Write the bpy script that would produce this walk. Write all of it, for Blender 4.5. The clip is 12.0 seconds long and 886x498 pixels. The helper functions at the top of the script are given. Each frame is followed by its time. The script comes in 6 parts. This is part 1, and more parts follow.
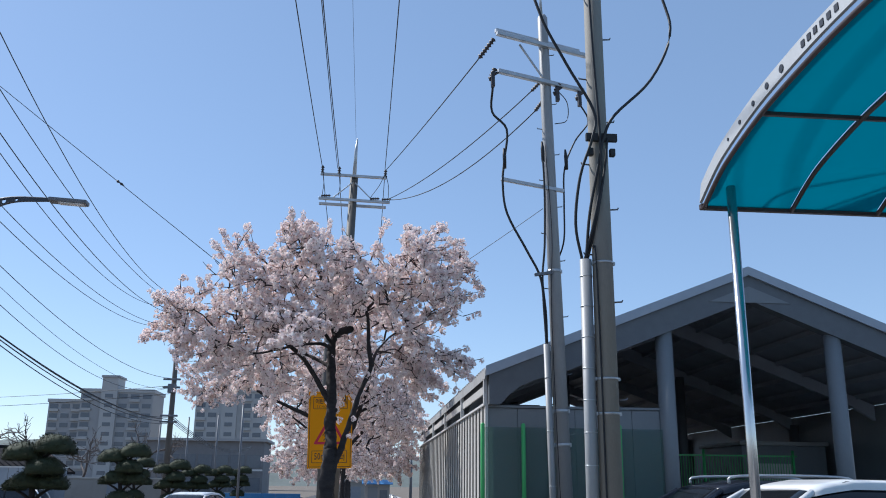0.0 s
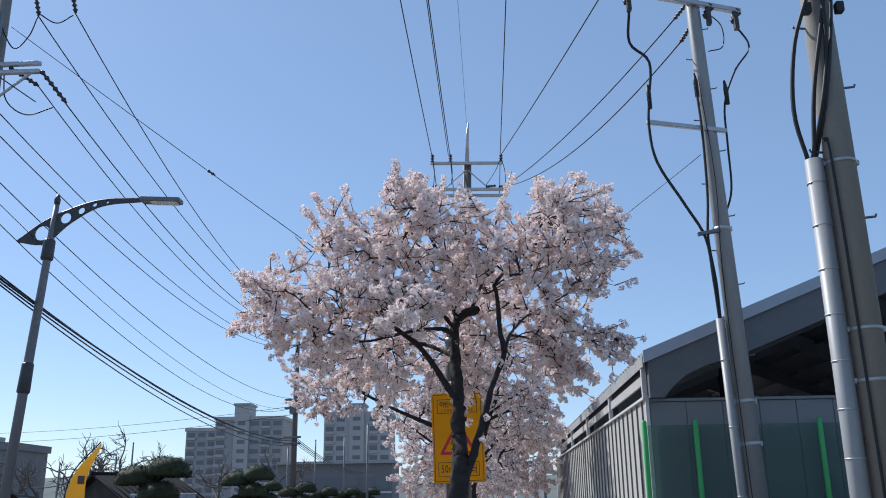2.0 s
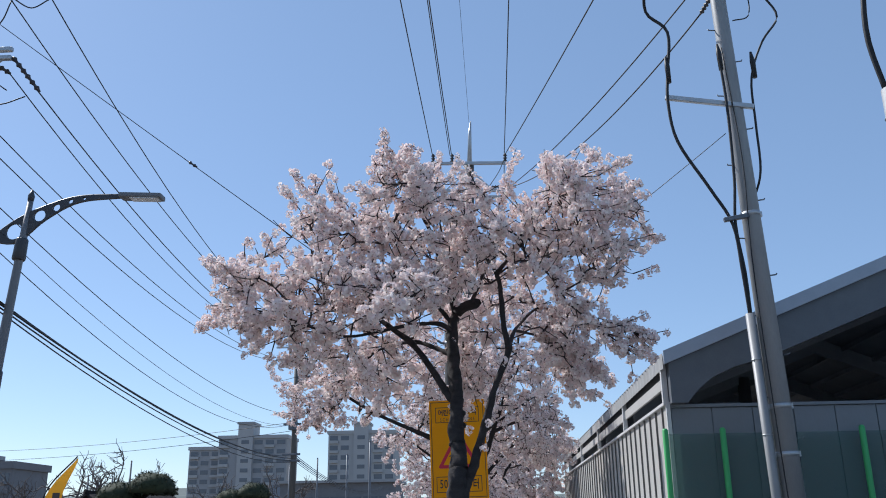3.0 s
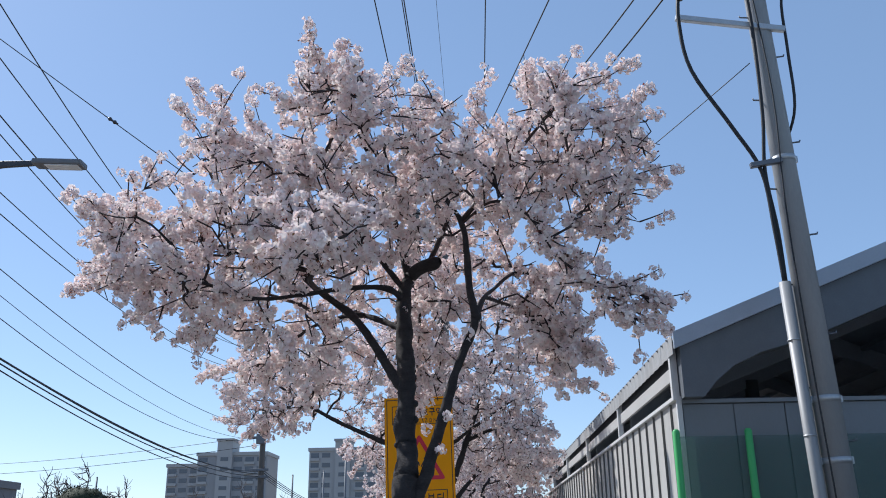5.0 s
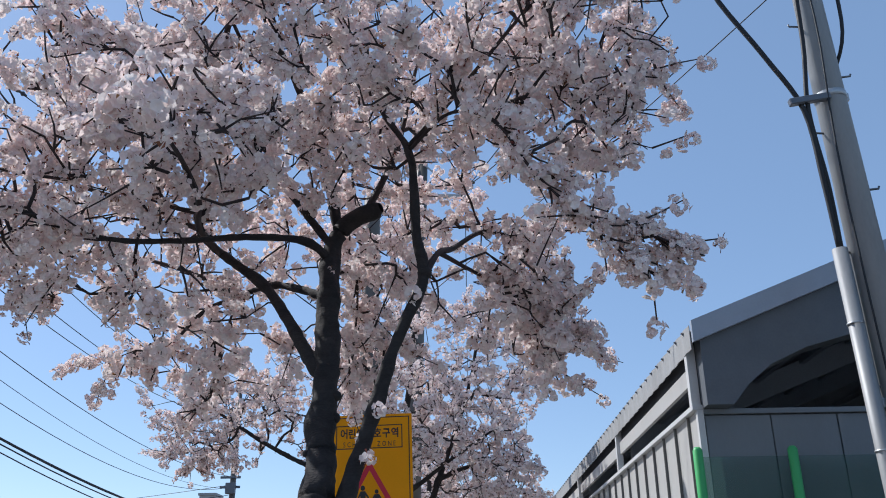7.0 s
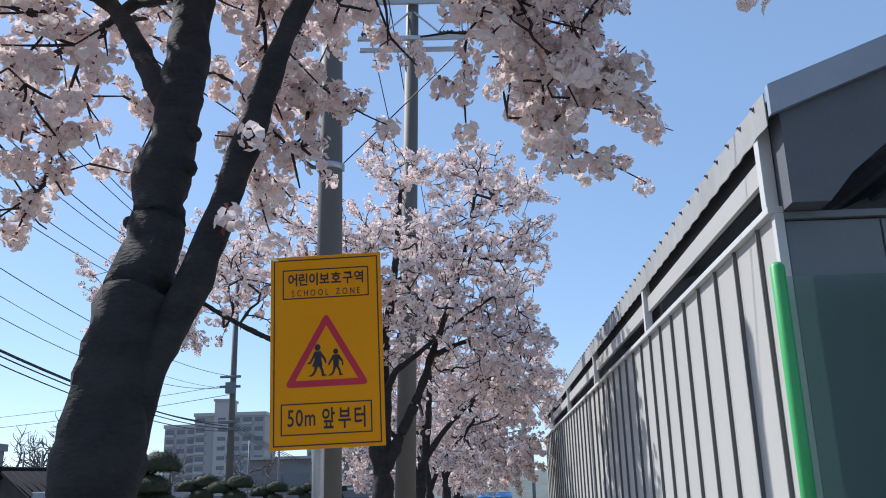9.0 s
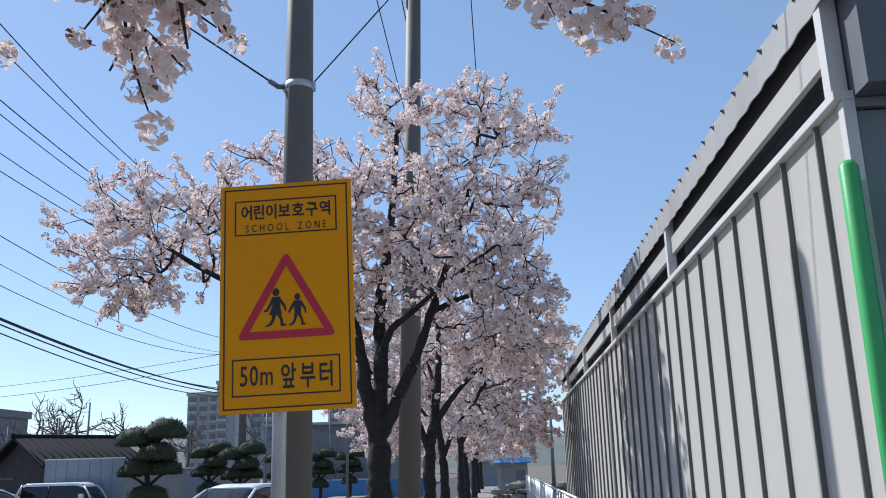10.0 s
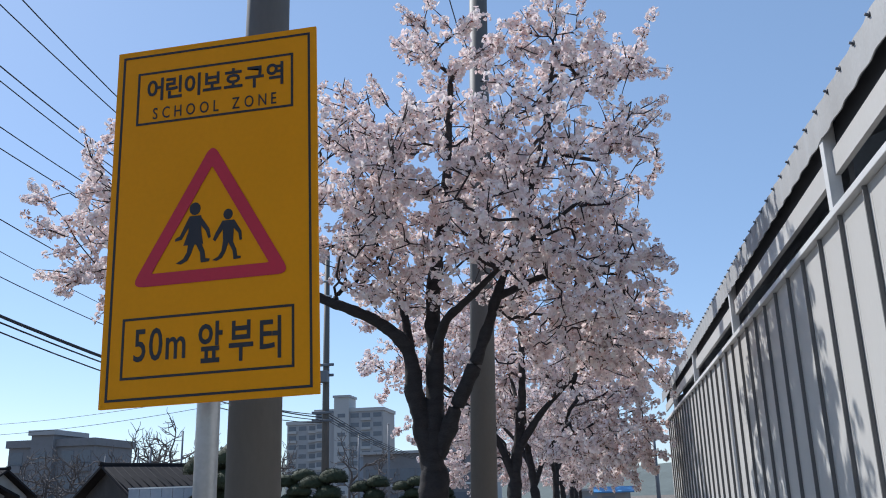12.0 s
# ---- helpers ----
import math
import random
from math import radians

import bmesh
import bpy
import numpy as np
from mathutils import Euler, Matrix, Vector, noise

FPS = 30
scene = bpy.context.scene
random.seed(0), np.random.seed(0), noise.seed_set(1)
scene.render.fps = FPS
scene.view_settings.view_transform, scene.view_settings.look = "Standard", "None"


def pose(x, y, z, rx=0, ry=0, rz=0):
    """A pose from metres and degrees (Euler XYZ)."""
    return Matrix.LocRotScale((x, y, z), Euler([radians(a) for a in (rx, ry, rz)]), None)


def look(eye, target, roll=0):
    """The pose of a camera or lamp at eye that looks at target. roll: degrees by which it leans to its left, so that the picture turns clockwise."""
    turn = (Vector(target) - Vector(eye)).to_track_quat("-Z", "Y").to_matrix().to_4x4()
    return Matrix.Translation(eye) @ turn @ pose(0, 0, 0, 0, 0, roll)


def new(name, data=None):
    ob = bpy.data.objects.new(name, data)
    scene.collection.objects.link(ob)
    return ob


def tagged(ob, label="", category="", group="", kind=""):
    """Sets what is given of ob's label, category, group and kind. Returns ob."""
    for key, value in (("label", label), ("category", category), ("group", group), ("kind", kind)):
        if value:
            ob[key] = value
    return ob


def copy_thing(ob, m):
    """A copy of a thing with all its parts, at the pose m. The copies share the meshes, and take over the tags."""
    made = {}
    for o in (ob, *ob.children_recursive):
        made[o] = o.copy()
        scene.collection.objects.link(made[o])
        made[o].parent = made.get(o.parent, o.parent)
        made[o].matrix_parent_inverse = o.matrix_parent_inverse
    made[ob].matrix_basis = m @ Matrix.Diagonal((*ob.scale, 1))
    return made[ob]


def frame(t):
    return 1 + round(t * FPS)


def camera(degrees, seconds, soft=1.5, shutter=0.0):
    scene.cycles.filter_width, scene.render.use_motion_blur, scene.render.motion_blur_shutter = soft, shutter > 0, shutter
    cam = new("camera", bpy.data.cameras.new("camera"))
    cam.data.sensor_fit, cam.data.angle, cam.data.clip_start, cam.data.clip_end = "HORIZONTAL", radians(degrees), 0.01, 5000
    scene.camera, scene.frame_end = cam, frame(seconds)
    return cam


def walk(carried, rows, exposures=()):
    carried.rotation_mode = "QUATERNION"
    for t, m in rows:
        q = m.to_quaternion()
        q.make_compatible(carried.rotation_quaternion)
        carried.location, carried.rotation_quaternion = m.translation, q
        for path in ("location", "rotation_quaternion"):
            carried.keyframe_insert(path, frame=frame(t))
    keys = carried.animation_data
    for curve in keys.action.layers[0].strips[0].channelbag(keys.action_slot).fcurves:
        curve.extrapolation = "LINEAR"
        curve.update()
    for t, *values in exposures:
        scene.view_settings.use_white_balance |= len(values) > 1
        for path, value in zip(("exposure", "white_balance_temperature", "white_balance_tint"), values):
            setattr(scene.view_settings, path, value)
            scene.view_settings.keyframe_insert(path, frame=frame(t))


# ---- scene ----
from mathutils import geometry
cam = camera(54.1, 12.0, soft=1.0)
METRES, EYE, TILT, LEAN, TURN = 13.0, 1.6, 0.5, 0.0, -5.0
ROWS = [
    (0.0, 0.0, 0.0, 0.0, -0.15, 14.73, -0.58),
    (0.5, -0.0089, 0.0483, -0.0026, 3.14, 14.13, -0.08),
    (1.0, -0.016, 0.0967, -0.0044, 5.5, 14.33, 0.44),
    (1.5, -0.0237, 0.1407, -0.0046, 7.18, 15.04, 0.68),
    (2.0, -0.0248, 0.1832, -0.0052, 8.08, 15.94, 0.83),
    (2.5, -0.0297, 0.2264, -0.0066, 8.55, 16.66, 0.84),
    (3.0, -0.0305, 0.2731, -0.0071, 8.44, 17.15, 0.85),
    (3.5, -0.0353, 0.3173, -0.0079, 8.25, 17.23, 0.96),
    (5.5, -0.0307, 0.4803, -0.002, 7.11, 19.36, 0.6),
    (6.0, -0.0299, 0.5181, -0.0014, 6.91, 20.94, 0.38),
    (6.5, -0.0295, 0.5567, -0.0041, 6.76, 22.12, 0.45),
    (8.5, -0.0347, 0.7115, -0.0118, 6.95, 17.51, 1.59),
    (9.0, -0.0325, 0.7545, -0.0135, 7.53, 15.71, 1.5),
    (9.5, -0.0273, 0.7965, -0.0111, 8.0, 14.36, 1.71),
    (10.0, -0.0266, 0.8345, -0.0115, 8.92, 13.58, 1.72),
    (10.5, -0.026, 0.8755, -0.0121, 10.24, 13.26, 1.83),
    (11.0, -0.0272, 0.914, -0.0123, 12.11, 13.52, 1.88),
    (11.5, -0.0304, 0.9556, -0.0121, 13.88, 14.26, 1.83),
    (12.0, -0.0341, 0.9953, -0.0134, 15.32, 15.58, 1.7),
]
walk(cam, [(t, pose(0, 0, EYE, TILT, LEAN, TURN) @ pose(METRES * x, METRES * y, METRES * z, 90 + pitch, roll, yaw)) for t, x, y, z, yaw, pitch, roll in ROWS],
     exposures=[(0.0, 0.08, 6000, 10), (2.5, 0.0, 6000, 10), (5.5, 0.1, 6000, 10), (6.5, 0.0, 6000, 10), (8.5, 0.19, 6000, 10), (9.3, 0.22, 6000, 10), (10.5, 0.06, 6000, 10), (12.0, 0.1, 6000, 10)])

# ---- world, sun ----
SUN_AZ, SUN_EL = 58.0, 47.0          # degrees to the left of +y, and above the horizon
world = bpy.data.worlds.new("sky")
scene.world = world
world.use_nodes = True
wn = world.node_tree
sky = wn.nodes.new("ShaderNodeTexSky")
sky.sky_type = "NISHITA"
sky.sun_disc = False
sky.sun_elevation, sky.sun_rotation = radians(SUN_EL), radians(-SUN_AZ)
sky.altitude, sky.air_density, sky.dust_density, sky.ozone_density = 50, 0.85, 0.3, 0.9
wn.nodes["Background"].inputs["Strength"].default_value = 0.15
haze = wn.nodes.new("ShaderNodeMix")          # thin even spring haze over the clear sky
haze.data_type = "RGBA"
haze.inputs[0].default_value = 0.4
haze.inputs[7].default_value = (2.05, 3.05, 4.5, 1)
wn.links.new(sky.outputs[0], haze.inputs[6])
wn.links.new(haze.outputs[2], wn.nodes["Background"].inputs[0])
sun_data = bpy.data.lights.new("sun", "SUN")
sun_data.energy, sun_data.angle, sun_data.color = 5.0, radians(0.6), (1.0, 0.95, 0.88)
sun = new("sun", sun_data)
sun_way = Vector((-math.sin(radians(SUN_AZ)) * math.cos(radians(SUN_EL)), math.cos(radians(SUN_AZ)) * math.cos(radians(SUN_EL)), math.sin(radians(SUN_EL))))
sun.matrix_world = look(sun_way * 60, (0, 0, 0))

# ---- materials ----


def material(name, color, rough=0.6, metal=0.0, vary=0.12, scale=6.0, bump=0.15, fine=60.0, island=0.0, dirt=None, dirt_scale=1.5, dirt_amount=0.35, stretch=(1, 1, 1), spec=0.4):
    """Colour with two scales of variation, an optional stain colour and fine relief, in object metres."""
    m = bpy.data.materials.new(name)
    m.use_nodes = True
    nt = m.node_tree
    bsdf = nt.nodes["Principled BSDF"]
    coord = nt.nodes.new("ShaderNodeTexCoord")
    mapping = nt.nodes.new("ShaderNodeMapping")
    mapping.inputs["Scale"].default_value = stretch
    nt.links.new(coord.outputs["Object"], mapping.inputs[0])
    big = nt.nodes.new("ShaderNodeTexNoise")
    big.inputs["Scale"].default_value, big.inputs["Detail"].default_value = scale, 5
    small = nt.nodes.new("ShaderNodeTexNoise")
    small.inputs["Scale"].default_value, small.inputs["Detail"].default_value = fine, 3
    nt.links.new(mapping.outputs[0], big.inputs["Vector"])
    nt.links.new(mapping.outputs[0], small.inputs["Vector"])
    ramp = nt.nodes.new("ShaderNodeMapRange")
    ramp.inputs[1].default_value, ramp.inputs[2].default_value = 0.3, 0.7
    ramp.inputs[3].default_value, ramp.inputs[4].default_value = 1 - vary, 1 + vary
    add = nt.nodes.new("ShaderNodeMath")
    add.operation = "MULTIPLY_ADD"
    add.inputs[1].default_value, add.inputs[2].default_value = 0.4, 0.0
    nt.links.new(small.outputs[0], add.inputs[0])
    mixn = nt.nodes.new("ShaderNodeMath")
    mixn.operation = "MULTIPLY_ADD"
    mixn.inputs[1].default_value = 0.6
    nt.links.new(big.outputs[0], mixn.inputs[0])
    nt.links.new(add.outputs[0], mixn.inputs[2])
    nt.links.new(mixn.outputs[0], ramp.inputs[0])
    value = ramp.outputs[0]
    if island:
        geo = nt.nodes.new("ShaderNodeNewGeometry")
        ir = nt.nodes.new("ShaderNodeMapRange")
        ir.inputs[3].default_value, ir.inputs[4].default_value = 1 - island, 1 + island
        nt.links.new(geo.outputs["Random Per Island"], ir.inputs[0])
        mul = nt.nodes.new("ShaderNodeMath")
        mul.operation = "MULTIPLY"
        nt.links.new(value, mul.inputs[0])
        nt.links.new(ir.outputs[0], mul.inputs[1])
        value = mul.outputs[0]
    tint = nt.nodes.new("ShaderNodeMix")
    tint.data_type, tint.blend_type = "RGBA", "MULTIPLY"
    tint.inputs[0].default_value = 1.0
    tint.inputs[6].default_value = (*color, 1)
    nt.links.new(value, tint.inputs[7])
    out = tint.outputs[2]
    if dirt:
        dn = nt.nodes.new("ShaderNodeTexNoise")
        dn.inputs["Scale"].default_value, dn.inputs["Detail"].default_value = dirt_scale, 6
        nt.links.new(mapping.outputs[0], dn.inputs["Vector"])
        dr = nt.nodes.new("ShaderNodeMapRange")
        dr.inputs[1].default_value, dr.inputs[2].default_value, dr.inputs[4].default_value = 0.5, 0.72, dirt_amount
        nt.links.new(dn.outputs[0], dr.inputs[0])
        dm = nt.nodes.new("ShaderNodeMix")
        dm.data_type = "RGBA"
        dm.inputs[7].default_value = (*dirt, 1)
        nt.links.new(dr.outputs[0], dm.inputs[0])
        nt.links.new(out, dm.inputs[6])
        out = dm.outputs[2]
    nt.links.new(out, bsdf.inputs["Base Color"])
    bsdf.inputs["Roughness"].default_value, bsdf.inputs["Metallic"].default_value = rough, metal
    bsdf.inputs["Specular IOR Level"].default_value = spec
    if bump:
        b = nt.nodes.new("ShaderNodeBump")
        b.inputs["Strength"].default_value, b.inputs["Distance"].default_value = bump, 0.01
        nt.links.new(mixn.outputs[0], b.inputs["Height"])
        nt.links.new(b.outputs[0], bsdf.inputs["Normal"])
    return m


def thin_material(name, color_a, color_b, through_share, rough=0.6, through_color=None):
    """A thin sheet that lets part of the light through; colour varies from piece to piece."""
    m = bpy.data.materials.new(name)
    m.use_nodes = True
    nt = m.node_tree
    nt.nodes.remove(nt.nodes["Principled BSDF"])
    out = nt.nodes["Material Output"]
    geo = nt.nodes.new("ShaderNodeNewGeometry")
    mix = nt.nodes.new("ShaderNodeMix")
    mix.data_type = "RGBA"
    mix.inputs[6].default_value, mix.inputs[7].default_value = (*color_a, 1), (*color_b, 1)
    nt.links.new(geo.outputs["Random Per Island"], mix.inputs[0])
    d = nt.nodes.new("ShaderNodeBsdfDiffuse")
    tr = nt.nodes.new("ShaderNodeBsdfTranslucent")
    ms = nt.nodes.new("ShaderNodeMixShader")
    ms.inputs[0].default_value = through_share
    nt.links.new(mix.outputs[2], d.inputs[0])
    if through_color:
        tr.inputs[0].default_value = (*through_color, 1)
    else:
        nt.links.new(mix.outputs[2], tr.inputs[0])
    nt.links.new(d.outputs[0], ms.inputs[1])
    nt.links.new(tr.outputs[0], ms.inputs[2])
    nt.links.new(ms.outputs[0], out.inputs[0])
    return m


M_CONCRETE = material("pole concrete", (0.235, 0.224, 0.2), 0.8, vary=0.12, scale=3, dirt=(0.15, 0.135, 0.11), stretch=(1, 1, 0.25), fine=90)
M_GALV = material("galvanised steel", (0.46, 0.48, 0.5), 0.42, 0.55, vary=0.14, scale=9, bump=0.05, dirt=(0.3, 0.31, 0.31))
M_GREYPOLE = material("grey coated pole", (0.3, 0.305, 0.31), 0.5, 0.1, vary=0.1, scale=5, bump=0.05, dirt=(0.26, 0.26, 0.25), stretch=(1, 1, 0.3))
M_DARKPOLE = material("weathered brown grey pole", (0.115, 0.107, 0.098), 0.65, vary=0.1, scale=5, bump=0.06, dirt=(0.08, 0.074, 0.068), stretch=(1, 1, 0.3))
M_CHROME = material("stainless tube", (0.62, 0.63, 0.64), 0.22, 0.95, vary=0.05, bump=0.02)
M_BLACK = material("black rubber", (0.02, 0.021, 0.024), 0.55, vary=0.2)
M_INSUL = material("brown porcelain", (0.05, 0.045, 0.05), 0.5, vary=0.1)
M_IRON = material("dark bracket steel", (0.16, 0.17, 0.19), 0.5, 0.5, vary=0.15)
M_WIRE = material("cable sheath", (0.03, 0.032, 0.037), 0.6, vary=0.1)
M_BARK = material("cherry bark", (0.03, 0.026, 0.026), 0.9, vary=0.45, scale=9, bump=1.0, fine=55, dirt=(0.05, 0.045, 0.042), dirt_scale=5, stretch=(1, 1, 2.2))
M_TWIG = material("twig bark", (0.04, 0.03, 0.03), 0.8, vary=0.2)
M_BARETWIG = material("dry grey twigs", (0.115, 0.1, 0.095), 0.85, vary=0.2)
M_BLOSSOM = thin_material("blossom petals", (0.95, 0.895, 0.86), (0.94, 0.79, 0.77), 0.32)
M_BUD = thin_material("blossom calyx", (0.24, 0.07, 0.065), (0.26, 0.16, 0.08), 0.25)
M_SHEET = material("off white sheet steel", (0.48, 0.467, 0.44), 0.45, 0.0, vary=0.05, scale=1.5, bump=0.03, dirt=(0.42, 0.41, 0.39), dirt_scale=0.8, dirt_amount=0.3, stretch=(1, 1, 0.3))
M_TRIM = material("white painted trim", (0.6, 0.6, 0.59), 0.45, vary=0.06, dirt=(0.45, 0.44, 0.42))
M_GABLE = material("blue grey sheet steel", (0.19, 0.208, 0.226), 0.5, vary=0.06, scale=2, bump=0.04, dirt=(0.2, 0.21, 0.21), stretch=(1, 1, 0.3))
M_ROOF = material("grey roof sheet", (0.36, 0.36, 0.355), 0.6, 0.1, vary=0.12, scale=3, dirt=(0.17, 0.155, 0.14))
M_FASCIA = material("blue grey flashing", (0.35, 0.39, 0.45), 0.45, 0.1, vary=0.06)
M_DARKSTEEL = material("grey beam steel", (0.13, 0.142, 0.157), 0.55, 0.1, vary=0.1)
# near-black colour that stands in for the shade under the shed eave
M_EAVESHADE = material("dark eave shade", (0.05, 0.053, 0.06), 0.8, vary=0.15)
M_LAMPARM = material("dark lamp steel", (0.06, 0.062, 0.07), 0.45, 0.2, vary=0.12, scale=6, dirt=(0.12, 0.12, 0.125))
M_LAMPPOLE = material("grey lamp pole paint", (0.17, 0.176, 0.19), 0.5, 0.1, vary=0.1, scale=5, bump=0.05, dirt=(0.13, 0.13, 0.135), stretch=(1, 1, 0.3))
M_STRIP = material("dark joint strip", (0.13, 0.128, 0.125), 0.6, vary=0.12, scale=4, dirt=(0.22, 0.21, 0.2), stretch=(1, 1, 0.3))
M_LINING = material("grey underside of roof sheet", (0.3, 0.32, 0.36), 0.7, vary=0.15, scale=2)
M_DARKWALL = material("weathered brown house wall", (0.06, 0.05, 0.045), 0.9, vary=0.2, scale=1.5, dirt=(0.1, 0.088, 0.078))
M_OLDBLOCK = material("weathered grey render", (0.2, 0.2, 0.21), 0.85, vary=0.08, scale=0.3, fine=4, dirt=(0.13, 0.13, 0.135))
M_GREEN = material("green fence paint", (0.07, 0.42, 0.13), 0.4, vary=0.06)
M_NETTING = thin_material("green netting", (0.1, 0.21, 0.18), (0.12, 0.23, 0.19), 0.35)
nt = M_NETTING.node_tree
net_out = nt.nodes["Material Output"]
net_mix, net_clear = nt.nodes.new("ShaderNodeMixShader"), nt.nodes.new("ShaderNodeBsdfTransparent")
net_mix.inputs[0].default_value = 0.75
nt.links.new(net_out.inputs[0].links[0].from_socket, net_mix.inputs[1])
nt.links.new(net_clear.outputs[0], net_mix.inputs[2])
nt.links.new(net_mix.outputs[0], net_out.inputs[0])
M_YELLOW = material("yellow sign sheeting", (0.8, 0.315, 0.002), 0.55, spec=0.15, vary=0.05, scale=2, bump=0.02, dirt=(0.6, 0.28, 0.01), dirt_amount=0.2)
M_SIGNBLACK = material("black sign film", (0.02, 0.022, 0.03), 0.45, vary=0.1, bump=0.02)
M_SIGNRED = material("red sign film", (0.52, 0.02, 0.05), 0.42, vary=0.08, bump=0.02)
M_ALU = material("aluminium sheet", (0.55, 0.56, 0.57), 0.4, 0.7, vary=0.06, bump=0.03)
M_TEAL = thin_material("teal polycarbonate", (0.01, 0.40, 0.46), (0.01, 0.42, 0.49), 0.58, through_color=(0.01, 0.44, 0.54))
M_RIM = material("dull white rim board", (0.42, 0.435, 0.45), 0.55, vary=0.06, scale=5, dirt=(0.3, 0.31, 0.32))
M_WHITE = material("white enamel", (0.78, 0.79, 0.8), 0.35, vary=0.04, bump=0.02)
M_BROWNBAR = material("bronze bar", (0.10, 0.075, 0.07), 0.4, 0.4, vary=0.08)
M_GLASS = material("dark car glass", (0.012, 0.014, 0.018), 0.06, vary=0.05, bump=0, spec=0.6)
M_CARWHITE = material("white car paint", (0.76, 0.77, 0.78), 0.2, vary=0.02, bump=0)
M_CARDARK = material("dark car paint", (0.02, 0.024, 0.035), 0.16, vary=0.05, bump=0)
M_ASPHALT = material("asphalt", (0.055, 0.055, 0.057), 0.9, vary=0.25, scale=2, bump=0.4, fine=120)
M_PAVE = material("pavement blocks", (0.24, 0.22, 0.2), 0.85, vary=0.12, scale=2, bump=0.3, fine=80)
M_KERB = material("granite kerb", (0.42, 0.42, 0.41), 0.8, vary=0.15, scale=20, fine=150)
M_SOIL = material("dry soil", (0.15, 0.125, 0.1), 0.95, vary=0.3, scale=0.7, bump=0.4, fine=25)
M_PINE = material("clipped pine needles", (0.029, 0.038, 0.017), 0.8, vary=0.3, scale=9, island=0.45)
M_PLASTER = material("grey plaster", (0.3, 0.295, 0.28), 0.85, vary=0.1, scale=1.2, dirt=(0.2, 0.19, 0.175), fine=30)
M_TILEROOF = material("dark roof tiles", (0.022, 0.021, 0.023), 0.9, spec=0.1, vary=0.25, scale=4, island=0.2)
M_APT = material("apartment render", (0.34, 0.343, 0.352), 0.8, vary=0.05, scale=0.2, fine=3)
M_APT2 = material("apartment pale render", (0.42, 0.42, 0.418), 0.8, vary=0.05, scale=0.2, fine=3)
M_WINDOW = material("window glass far", (0.14, 0.155, 0.18), 0.15, vary=0.1, bump=0)
M_BLUE = material("blue sheet roof", (0.06, 0.22, 0.45), 0.45, vary=0.08)
M_BLUEGREY = material("blue grey hoarding", (0.22, 0.25, 0.29), 0.55, vary=0.07, dirt=(0.4, 0.35, 0.3), dirt_amount=0.2)
M_BANNER = thin_material("yellow banner cloth", (0.8, 0.5, 0.07), (0.8, 0.5, 0.07), 0.35)
M_HILL = material("far wooded hill", (0.12, 0.14, 0.13), 0.95, vary=0.2, scale=0.05, fine=0.6, bump=0)

# ---- mesh helpers ----


def part(name, bm, mat, parent=None, label="", smooth=False):
    """Link a bmesh as one mesh object under a thing or a part."""
    me = bpy.data.meshes.new(name)
    bm.to_mesh(me)
    bm.free()
    me.materials.append(mat)
    if smooth:
        for p in me.polygons:
            p.use_smooth = True
    ob = new(name, me)
    if parent:
        ob.parent = parent
    if label:
        tagged(ob, label)
    return ob


def np_part(name, verts, faces, mat, parent=None, smooth=False):
    me = bpy.data.meshes.new(name)
    me.from_pydata(verts, [], faces)
    me.materials.append(mat)
    if smooth:
        me.polygons.foreach_set("use_smooth", [True] * len(me.polygons))
    ob = new(name, me)
    if parent:
        ob.parent = parent
    return ob


def same_part(name, ob, m, parent):
    """Another object on the same mesh."""
    o = new(name, ob.data)
    o.parent = parent
    o.matrix_basis = m
    return o


def thing(name, m, label, category, group="", kind=""):
    e = new(name)
    e.matrix_basis = m
    e.empty_display_size = 0.2
    return tagged(e, label, category, group, kind)


def box(bm, x0, x1, y0, y1, z0, z1, bevel=0.0):
    r = bmesh.ops.create_cube(bm, size=1, matrix=Matrix.Translation(((x0 + x1) / 2, (y0 + y1) / 2, (z0 + z1) / 2)) @ Matrix.Diagonal((x1 - x0, y1 - y0, z1 - z0, 1)))
    if bevel:
        edges = list({e for v in r["verts"] for e in v.link_edges})
        bmesh.ops.bevel(bm, geom=edges, offset=bevel, segments=2, affect="EDGES", profile=0.6)
    return bm


def boxed(*a, bevel=0.0):
    return box(bmesh.new(), *a, bevel=bevel)


def sweep(bm, pts, radii, sides=10, caps=True):
    """A tube along pts with a radius at each."""
    pts = [Vector(p) for p in pts]
    if not hasattr(radii, "__len__"):
        radii = [radii] * len(pts)
    up = Vector((0.13, 0.29, 0.95))
    rings = []
    for i, p in enumerate(pts):
        d = (pts[min(i + 1, len(pts) - 1)] - pts[max(i - 1, 0)]).normalized()
        if abs(d.dot(up)) > 0.98:
            u = d.cross(Vector((1, 0.1, 0))).normalized()
        else:
            u = d.cross(up).normalized()
        w = d.cross(u)
        rings.append([bm.verts.new(p + float(radii[i]) * (math.cos(2 * math.pi * k / sides) * u + math.sin(2 * math.pi * k / sides) * w)) for k in range(sides)])
    for a, b in zip(rings, rings[1:]):
        for k in range(sides):
            f = bm.faces.new((a[k], a[(k + 1) % sides], b[(k + 1) % sides], b[k]))
            f.smooth = True
    if caps:
        bm.faces.new(rings[0][::-1])
        bm.faces.new(rings[-1])
    return bm


def tube(pts, radii, sides=10):
    return sweep(bmesh.new(), pts, radii, sides)


